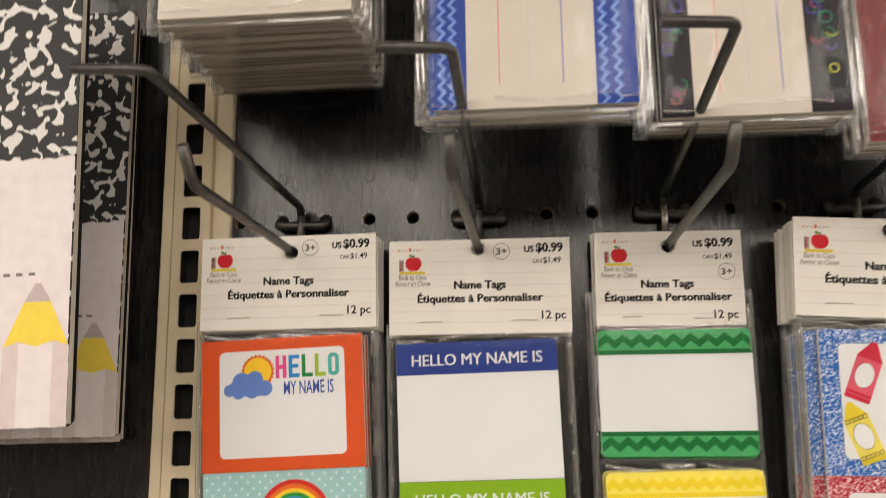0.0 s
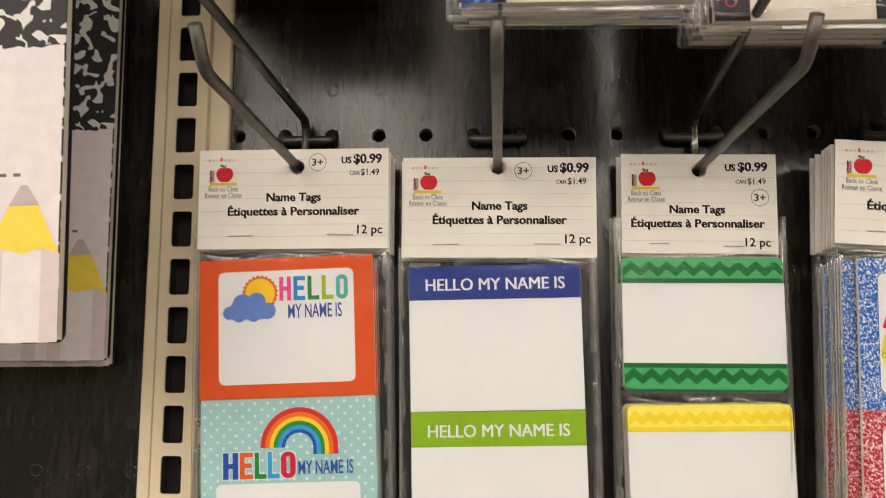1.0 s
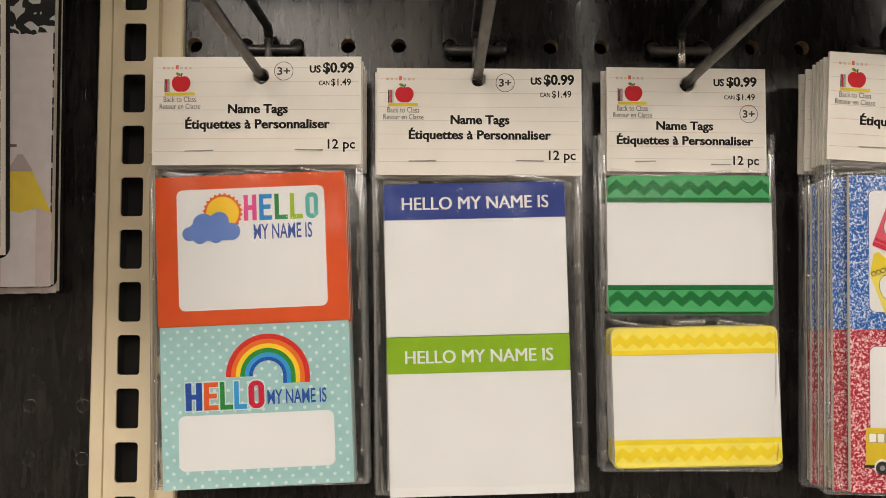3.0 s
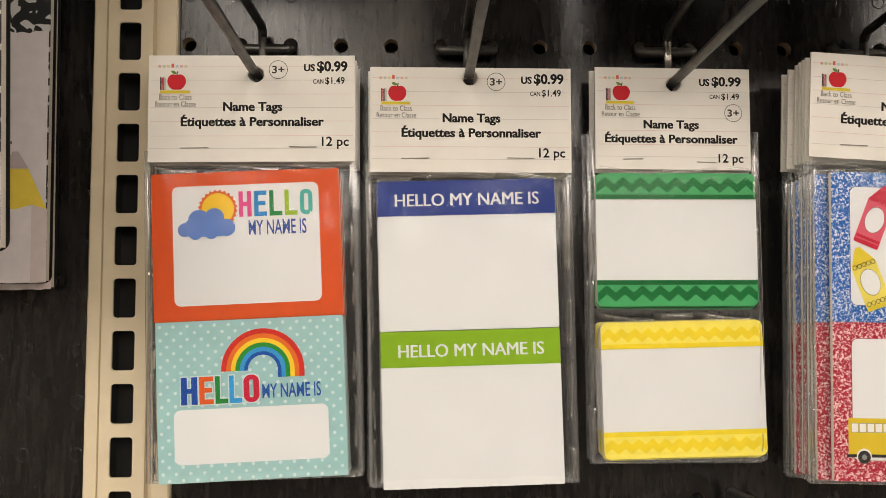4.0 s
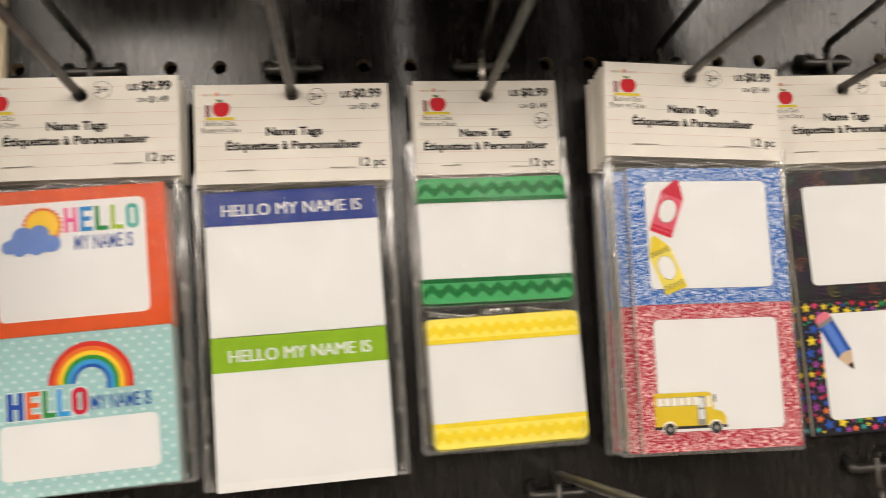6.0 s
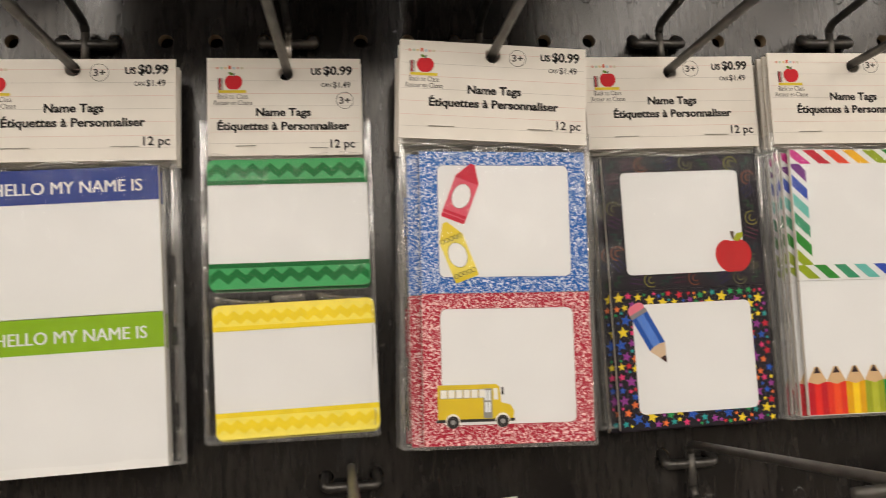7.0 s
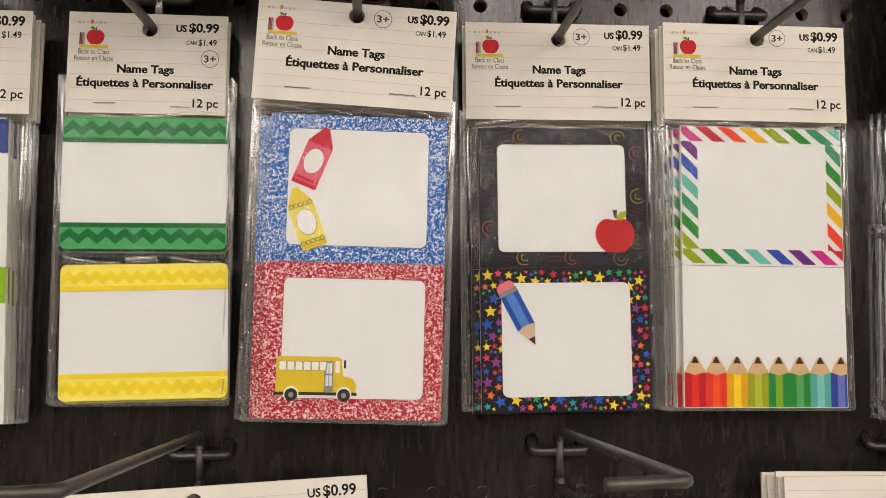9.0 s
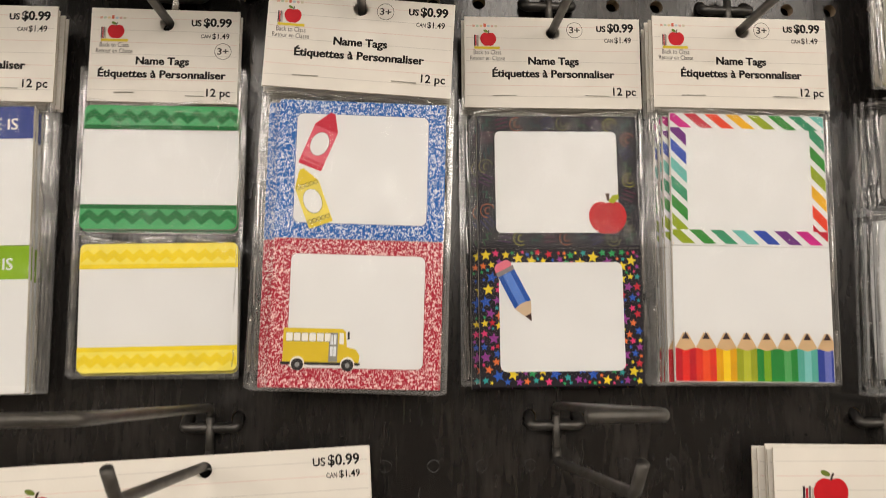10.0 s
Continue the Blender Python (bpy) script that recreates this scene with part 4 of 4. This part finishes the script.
def art_stripes(top, tilt, shift=0.0):
    """White tag with a rainbow striped frame, and white tag with a row of pencils."""
    at = tag_at(0.0018 + shift, -0.0536, tilt, 1.006)
    s = Sheet(-BLOCK, at)
    up = tag_block(top, at, 0.0830, 0, -0.0700, WHITE, "white name tag framed with slanted rainbow stripes")
    sets = {c: [] for c in STRIPE}
    pitch, wide = 0.0113, 0.0066
    for k in range(-1, 9):
        a = -0.0455 + k * pitch
        sets[STRIPE[k % 10]].append(clip_poly([(a + 0.0092, -0.0078), (a + 0.0092 + wide, -0.0078), (a + wide, -0.0003), (a, -0.0003)], -0.0412, -0.0078, 0.0412, -0.0003))
        a = -0.0440 + k * pitch
        sets[STRIPE[(k + 4) % 10]].append(clip_poly([(a + 0.0080, -0.0690), (a + 0.0080 + wide, -0.0690), (a + wide, -0.0618), (a, -0.0618)], -0.0412, -0.0690, 0.0412, -0.0618))
    for k in range(-1, 7):
        a = -0.0035 - k * 0.0099
        sets[STRIPE[(9 - k) % 10]].append(clip_poly([(-0.0412, a - 0.0063), (-0.0330, a - 0.0143), (-0.0330, a - 0.0080), (-0.0412, a)], -0.0412, -0.0618, -0.0330, -0.0078))
        a = -0.0052 - k * 0.0106
        sets[STRIPE[(6 - k) % 10]].append(clip_poly([(0.0335, a - 0.0066), (0.0412, a - 0.0146), (0.0412, a - 0.0080), (0.0335, a)], 0.0335, -0.0618, 0.0412, -0.0078))
    sets = {c: [q for q in polys if len(q) > 2] for c, polys in sets.items()}
    for c, polys in sets.items():
        if polys:
            s.shape("stripe_print", ink(*c), up, 1, *polys)
    lo = tag_block(top, at, 0.0830, -0.0702, -0.1395, WHITE, "white name tag edged with a row of coloured pencils")
    n, w = 8, 0.0830 / 7.85
    hue = [((196, 30, 44), (232, 50, 40)), ((226, 60, 40), (240, 90, 44)), ((226, 170, 20), (248, 214, 40)), ((160, 170, 40), (190, 196, 60)), ((40, 140, 60), (130, 176, 40)), ((40, 140, 60), (90, 170, 100)), ((90, 176, 160), (130, 200, 196)), ((50, 70, 160), (110, 120, 196))]
    for i, (dark, light) in enumerate(hue):
        a, b = -0.0412 + i * w, min(0.0412, -0.0412 + (i + 1) * w)
        m = a + w / 2
        s.shape("printed_pencil", ink(*dark), lo, 1, ((a, -0.1392), (b, -0.1392), (b, -0.1225), (a, -0.1225)))
        s.shape("printed_pencil", ink(*light), lo, 2, ((a + w * 0.33, -0.1392), (min(b, a + w * 0.68), -0.1392), (min(b, a + w * 0.68), -0.1225), (a + w * 0.33, -0.1225)))
        s.shape("printed_pencil_wood", ink(214, 182, 140), lo, 3, clip_poly([(a, -0.1222), (m, -0.1238), (a + w, -0.1222), (m + 0.0012, -0.1148), (m - 0.0012, -0.1148)], -0.0414, -0.2, 0.0414, 0))
        s.shape("printed_pencil_tip", ink(62, 44, 44), lo, 4, clip_poly([(m - 0.0020, -0.1180), (m + 0.0020, -0.1180), (m, -0.1143)], -0.0414, -0.2, 0.0414, 0))


def name_tag_pack(x, y, z, tilt, tag_tilt, art, label, seed, narrow=False, hole=None, shift=0.0):
    """A hanging pack: header card, bag and the labels inside; origin at the middle of the header's upper edge."""
    size = 0.975 if art is art_school else 1.0
    w, h = (0.0765 if narrow else 0.0955 * size), 0.0502 * size
    top = thing("name_tag_pack", pose(x, y, z, 0, tilt, 0), label, "name tags", "name tag packs")
    hx, hz = hole or (0.0, -0.0085)
    card = header_card(top, w, h, (hx, hz - 0.0012, 0.0037))
    header_print(card, w, narrow, size)
    if narrow:
        bag(top, 0.0820, -0.1890, -0.0315, 0.0016, seed, 0.5, 0.0187)
        bag_folds(top, 0.0820, -0.1878, -0.0315, -0.0514, 0.0016, seed, 0.5)
        bag_folds(top, 0.0818, -0.1878, -0.1180, -0.1224, 0.0016, seed + 5, 0.5)
        bm = bmesh.new()
        for k in range(60):
            a = -0.041 + k * 0.00137
            box(bm, a, -0.0021, -0.1192, a + 0.0009, -0.0016, -0.1178)
        ob = part("bag_seam", bm, BAG_EDGE, top, "ribbed welded seam across the bag")
        ob.visible_shadow = False
    else:
        cx, wide = (0.0012, 0.0920) if art is art_school else (-0.001, 0.0945)
        bag(top, wide, -0.1940, -0.0440, 0.0016, seed, tag_tilt * 0.6, 0.0062, cx, not shift)
        bag_folds(top, wide, -0.1940, -0.0440, -0.0540, 0.0016, seed, tag_tilt * 0.6, cx)
    art(top, tag_tilt, shift)
    return top


def stack(top, count, step, seed, dx=0.0):
    """More of the same pack behind the first, on the same prong."""
    rnd = random.Random(seed)
    base = top.matrix_world.copy()
    for k in range(1, count):
        x, y, z = base.translation
        m = pose(x + dx * k + rnd.uniform(-0.0013, 0.0013), y + step * k, z + rnd.uniform(-0.0015, 0.0004), 0, math.degrees(base.to_euler().y) + rnd.uniform(-0.5, 0.5), 0)
        copy_thing(top, m)


bpy.context.view_layer.update()
PACKS = [
    (-0.2037, -0.0295, 1.3853, -0.4, 2.0, art_rainbow, "name tag pack, orange sun and aqua rainbow tags in clear bag", False, 5, 0.0042, 0.0006),
    (-0.1012, -0.0265, 1.3811, 0.15, 1.5, art_plain, "name tag pack, white tags with blue and lime title bands", False, 4, 0.0045, -0.0004),
    (-0.0015, -0.0180, 1.3841, 0.5, 0.5, art_chevron, "narrow name tag pack, green and yellow chevron tags", True, 3, 0.0036, -0.0006),
    (0.1022, -0.0430, 1.3822, 3.4, 2.0, art_school, "tilted name tag pack, blue crayon and red bus tags", False, 8, 0.0042, 0.0002),
    (0.2030, -0.0170, 1.3847, -0.2, 0.3, art_night, "name tag pack, black tags with apple and pencil", False, 3, 0.0040, -0.0004),
    (0.3033, -0.0245, 1.3838, 0.4, -0.3, art_stripes, "name tag pack, white tags with rainbow stripes and pencils", False, 6, 0.0040, 0.0001),
]
for i, (x, y, z, tilt, tag_tilt, art, label, narrow, count, step, dx) in enumerate(PACKS):
    hk = HOOKS[i + 1]
    hole = (hk - x + (0.0012 if i == 0 else -0.001 if i == 2 else 0), ROW - 0.0225 - z)
    p = name_tag_pack(x, y, z, tilt, tag_tilt, art, label, 20 + i, narrow, hole)
    bpy.context.view_layer.update()
    if i < 3:
        stack(p, count, step, 50 + i, dx)
    else:
        # behind the first pack the labels have slid to the other side of their bags
        q = name_tag_pack(x + dx - 0.0008, y + step, z - 0.0006, tilt * 0.7, tag_tilt * 0.6, art, label, 30 + i, narrow, hole, {3: -0.0062, 4: -0.0022, 5: -0.0022}[i])
        bpy.context.view_layer.update()
        stack(q, count - 1, step, 50 + i, dx)


# ---- composition books, upper packs, lower packs ----
def composition_book(x1, y, z0, label, split=0.1205, lean=0.0):
    """A marbled composition book seen from its fore edge: covers, page block and a printed panel; x1 is its right edge, y its front."""
    w, h, t = 0.190, 0.247, 0.0072
    top = thing("composition_book", pose(x1, y, z0, 0, lean, 0), label, "notebook", "composition books")
    out = rrect(-w, 0, 0, h, 0.004)
    cover = part("front_cover", slab(out, 0, 0.0007), BLACK_MARBLE, top, "black and white marbled card cover")
    bm = bmesh.new()
    box(bm, -w + 0.004, 0.0007, 0.0012, -0.0012, t - 0.0007, h - 0.0012)
    part("page_block", bm, PAPER_EDGE, top, "cream page edges")
    part("back_cover", slab(out, t - 0.0007, t), INK, top, "black back cover")
    s = Sheet(0.0, lambda a, b: (-a, b), 0.00008)
    white, shade, grey = ink(236, 228, 230), ink(222, 208, 208), ink(200, 186, 188)
    rnd = random.Random(7)
    torn = []
    for i in range(60):
        a = (w - 0.006) - (w - 0.0064) * i / 59
        torn.append((a, split + rnd.uniform(0, 0.0016)))
    s.shape("printed_panel", white, cover, 1, [(0.0004, 0.0002)] + torn[::-1] + [(w - 0.006, 0.0002)])
    for k in range(5):
        c = 0.0147 + k * 0.036
        s.shape("printed_pencil_body", shade, cover, 2, [(c - 0.0150, 0.0003), (c - 0.0150, 0.0345), (c - 0.0085, 0.0365), (c + 0.0085, 0.0365), (c + 0.0150, 0.0345), (c + 0.0150, 0.0003)])
        s.shape("printed_pencil_body", white, cover, 3, [(c - 0.0078, 0.0003), (c - 0.0078, 0.0360), (c + 0.0078, 0.0360), (c + 0.0078, 0.0003)])
        s.shape("printed_pencil_cone", ink(250, 222, 90), cover, 4, [(c - 0.0148, 0.0345), (c - 0.0080, 0.0368), (c, 0.0345), (c + 0.0080, 0.0368), (c + 0.0148, 0.0345), (c + 0.0060, 0.0538), (c - 0.0060, 0.0538)])
        s.shape("printed_pencil_lead", grey, cover, 4, [(c - 0.0060, 0.0540), (c + 0.0060, 0.0540), (c + 0.0012, 0.0620), (c - 0.0012, 0.0620)])
    for k in range(24):
        a = 0.0165 + k * 0.0058
        s.shape("printed_dash", ink(120, 112, 110), cover, 2, [(a, 0.0655), (a + 0.0030, 0.0655), (a + 0.0030, 0.0668), (a, 0.0668)])
    bm = slab(rrect(-w / 2 - 0.02, h - 0.002, -w / 2 + 0.02, h + 0.030, 0.004), 0.0030, 0.0042)
    part("hang_tab", bm, WHITE, top, "clear hang tab")
    return top


composition_book(-0.2726, -0.1185, 1.2884, "black marbled composition book with yellow pencil cover panel", 0.1178, lean=-1.7)
composition_book(-0.3001, -0.0205, 1.2795, "black marbled composition book hanging close to the board", 0.1187, lean=-0.6)
composition_book(-0.3009, -0.0130, 1.2766, "black marbled composition book resting against the board", 0.1187, lean=-0.8)
peg_hook(-0.378, 1.577)


def wrapped_pack(x, y, z_low, w, label, face, seed, height=0.1968, thick=0.0030, count=1, step=0.005, dx=0.0, art=None, margin=0.005, dz=0.0):
    """A plastic wrapped pack seen from below; x is its middle, y its front, z_low its lower edge."""
    top = thing("wrapped_card_pack", pose(x, y, z_low + height), label, "card pack", "wrapped card packs")
    header_card(top, min(w + 0.010, 0.0955), 0.05, (0, -0.0085, 0.0038))
    at = tag_at(0, -0.052, 0)
    block = tag_block(top, at, w, 0, -height + 0.0535, face, "stack of printed cards", 0.0006, thick / 2)
    if art:
        art(Sheet(-thick / 2, at), block, w, -height + 0.0535)
    bag(top, w + 2 * margin, -height, -0.044, thick / 2 + 0.0008, seed)
    bag_folds(top, w + 2 * margin, -height, -0.044, -height + 0.004, thick / 2 + 0.0008, seed)
    bpy.context.view_layer.update()
    rnd = random.Random(seed)
    for k in range(1, count):
        copy_thing(top, pose(x + dx * k + rnd.uniform(-0.0022, 0.0022), y + step * k, z_low + height + dz * k + rnd.uniform(-0.0010, 0.0010), 0, rnd.uniform(-0.8, 0.8), 0))
    return top


def side_bands(pattern):
    """White middle with ruled lines and patterned bands at both sides."""
    def art(s, block, w, z0):
        m = w / 2
        for a, b in ((-m, -m + 0.0138), (m - 0.0168, m)):
            pattern(s, block, a, b, z0)
        for x, c in ((-0.0145, (226, 130, 120)), (-0.002, (206, 200, 206)), (0.0118, (120, 130, 206))):
            s.shape("printed_rule", ink(*c), block, 2, ((x - 0.0002, z0 + 0.010), (x + 0.0002, z0 + 0.010), (x + 0.0002, -0.004), (x - 0.0002, -0.004)))
    return art


def blue_zigzag(s, block, a, b, z0):
    s.shape("printed_band", ink(44, 74, 160), block, 1, ((a, z0), (b, z0), (b, 0), (a, 0)))
    n = int(-z0 / 0.0052)
    quads = []
    for col in range(3):
        x = a + 0.0012 + col * (b - a) / 3
        for i in range(n):
            z = z0 + i * 0.0052
            for (xa, za), (xb, zb) in (((x, z), (x + 0.0026, z + 0.0026)), ((x + 0.0026, z + 0.0026), (x, z + 0.0052))):
                if xb + 0.0018 < b and xa + 0.0018 < b:
                    quads.append(((xa, za), (xa + 0.0018, za), (xb + 0.0018, zb), (xb, zb)))
    s.shape("zigzag_print", ink(120, 156, 222), block, 2, *quads)


def dark_swirl(s, block, a, b, z0):
    s.shape("printed_band", ink(38, 34, 42), block, 1, ((a, z0), (b, z0), (b, 0), (a, 0)))
    rnd = random.Random(int(a * 1e5))
    for i in range(46):
        x, z, r = rnd.uniform(a + 0.004, b - 0.004), rnd.uniform(z0 + 0.004, -0.004), rnd.uniform(0.0018, 0.0034)
        c = [(30, 110, 84), (150, 50, 60), (170, 170, 60), (70, 60, 140), (130, 50, 120)][i % 5]
        s.shape("printed_swirl", ink(*c), block, 2 + i % 4, *ring(x, z, r - 0.0008, r, rnd.uniform(0, 200), rnd.uniform(260, 500), 14))


CARD = material("off_white_index_card", lin(216, 208, 196), 0.6, var=0.03, scale=40, bump=0.05, bump_scale=600)
RED_WEAVE = material("red_patterned_print", lin(120, 20, 26), 0.5, var=0.6, scale=900)
wrapped_pack(-0.1950, -0.1210, 1.4660, 0.0885, "stack of white card packs in crinkled clear bags", CARD, 90, thick=0.0056, count=16, step=0.0070, dx=-0.0006, dz=0.00055)
peg_hook(HOOKS[1], 1.470 + 0.1968 - 0.0085 + 0.0222)
wrapped_pack(-0.0719, -0.1300, 1.4145, 0.0840, "white card packs edged with blue zigzag bands in clear bags", CARD, 91, thick=0.0034, count=4, step=0.0058, art=side_bands(blue_zigzag))
peg_hook(-0.0762, 1.416 + 0.1968 - 0.0085 + 0.0222)
wrapped_pack(0.0220, -0.1100, 1.4140, 0.0790, "white card packs edged with dark swirl bands in clear bags", CARD, 92, thick=0.0034, count=5, step=0.0058, art=side_bands(dark_swirl))
peg_hook(hole_x(10.5), 1.418 + 0.1968 - 0.0085 + 0.0222)
wrapped_pack(0.1150, -0.1000, 1.4030, 0.0880, "red patterned card packs in clear bags", RED_WEAVE, 93, thick=0.0034, count=3, step=0.0058)
peg_hook(hole_x(14.5), 1.406 + 0.1968 - 0.0085 + 0.0222)


def wide_pack(x, y, z, tilt, hook_x, label, seed, count, dx):
    """A wide hanging pack: header card with a large apple mark and price, labels in a bag below."""
    w, h = 0.190, 0.060
    top = thing("wide_name_tag_pack", pose(x, y, z, 0, tilt, 0), label, "name tags", "wide name tag packs")
    hx = (hook_x - x) / math.cos(radians(tilt))
    top_at_hook = z - math.sin(radians(tilt)) * hx
    card = header_card(top, w, h, (hx, min(-0.0052, LOW - 0.0232 - top_at_hook), 0.0040))
    s = Sheet(-0.00062, lambda a, b: (a / 1000 - w / 2, -b / 1000), 0.00005)
    W = w * 1000
    for zz, m in ((6.5, RULE_GREY), (13.5, RULE_PINK), (20.5, RULE_GREY), (27.5, RULE_PINK), (34.5, RULE_GREY), (41.5, RULE_PINK), (48.5, RULE_GREY)):
        s.shape("printed_rule", m, card, 1, ((1, zz + 0.25), (W - 1, zz + 0.25), (W - 1, zz), (1, zz)))
    s.shape("printed_apple", ink(200, 26, 36), card, 3, [(a, 44.0 - b) for a, b in apple_outline(28.5, 22.0, 8.6)])
    s.shape("printed_leaf", ink(110, 126, 50), card, 4, turn2(circle(26.0, 12.4, 1.3, 14, 2.0), 26.0, 12.4, 22))
    s.shape("printed_stem", ink(60, 44, 38), card, 4, ((28.0, 16.0), (29.0, 16.0), (30.6, 12.4), (29.4, 12.4)))
    for i, m in enumerate((ink(60, 50, 56), ink(196, 40, 56), ink(120, 116, 112), ink(190, 180, 170))):
        a = 14.2 + i * 1.5
        s.shape("printed_book", m, card, 2, ((a, 31), (a + 1.2, 31), (a + 1.2, 18.5 + (i % 2)), (a, 18.5 + (i % 2))))
    s.shape("printed_ruler", ink(226, 204, 60), card, 2, ((14, 33.5), (42, 33.5), (42, 31), (14, 31)))
    s.text("US", W - 28.0, W - 21.8, 8.5, -3.8, INK, card, 2, 0.06)
    s.text("$0.99", W - 20.6, W - 5.0, 8.5, -5.0, INK, card, 2, 0.06)
    s.text("CAN", W - 21.5, W - 16.2, 14.6, -2.4, INK, card, 2, 0.04)
    s.text("$1.49", W - 15.2, W - 5.0, 14.6, -3.4, INK, card, 2, 0.04)
    at = tag_at(0, -0.064, 0)
    tag_block(top, at, 0.176, 0, -0.090, WHITE, "white name tags")
    bag(top, 0.186, -0.160, -0.050, 0.0016, seed, 0.0, 0.0100)
    bpy.context.view_layer.update()
    stack(top, count, 0.0042, seed, dx)


wide_pack(0.0115, -0.0195, 1.1545, -3.0, hole_x(10.5), "wide white name tag pack with apple mark, hanging tilted", 70, 2, -0.0008)
wide_pack(0.4010, -0.0340, 1.1575, 0.5, hole_x(24.5), "wide white name tag pack with a large apple mark", 71, 5, -0.0006)


def supply_pack():
    """A clear bag with a flat upper chamber and white rolled pieces below, at the end of the row."""
    x, y, z = 0.4335, -0.0160, 1.3420
    top = thing("clear_supply_pack", pose(x, y, z, 0, 1.6, 0), "crinkled clear two-chamber bag of white rolled cards", "supply pack", "clear supply packs")
    card = slab(rrect(-0.0400, -0.0540, 0.0440, -0.0060, 0.003), -0.0006, 0.0006)
    part("card", card, ink(206, 200, 194), top, "greyish white card")
    for k in range(5):
        a = -0.0480 + k * 0.0198
        bm = bmesh.new()
        ns, nr = 14, 9
        rings = []
        for j in range(nr + 1):
            v = j / nr
            r = 0.0086 * (1 - 0.25 * math.exp(-v * 14) - 0.25 * math.exp(-(1 - v) * 14)) * (1 + 0.05 * math.sin(5 * v + k))
            rings.append([bm.verts.new((a + 0.0086 + r * math.cos(2 * math.pi * i / ns), 0.45 * r * math.sin(2 * math.pi * i / ns), -0.0665 - 0.0860 * v)) for i in range(ns)])
        for p, q in zip(rings, rings[1:]):
            for i in range(ns):
                bm.faces.new((p[i], p[(i + 1) % ns], q[(i + 1) % ns], q[i]))
        bm.faces.new(rings[0][::-1])
        bm.faces.new(rings[-1])
        bmesh.ops.recalc_face_normals(bm, faces=bm.faces)
        smooth(part("card_roll", bm, WHITE, top, "white rolled card"))
    bag(top, 0.1080, -0.0610, 0.0, 0.0032, 81)
    bag(top, 0.1120, -0.1600, -0.0600, 0.0062, 82, 0.0, 0.0)
    for n, (lo, hi, w) in enumerate(((-0.0610, 0.0, 0.1080), (-0.1600, -0.0600, 0.1120), (-0.1590, -0.0640, 0.1020))):
        bag_folds(top, w, lo, hi, hi - 0.004, 0.0050, 83 + n)
    bpy.context.view_layer.update()
    stack(top, 3, 0.0048, 88, -0.0018)


supply_pack()


def red_title(s, block, w, z0):
    """Red and yellow title shapes on a white card."""
    s.shape("printed_band", ink(236, 226, 150), block, 1, ((-w / 2, z0), (w / 2, z0), (w / 2, z0 + 0.010), (-w / 2, z0 + 0.010)))
    s.shape("printed_mark", ink(206, 60, 50), block, 1, rrect(-w / 2 + 0.012, z0 + 0.034, w / 2 - 0.012, z0 + 0.040, 0.002))


wrapped_pack(0.4285, -0.0330, 1.3450, 0.0880, "white card pack with a red printed mark in a clear bag", CARD, 95, count=2, art=red_title, margin=0.0085)
peg_hook(hole_x(26.5), 1.345 + 0.1968 - 0.0085 + 0.0222)
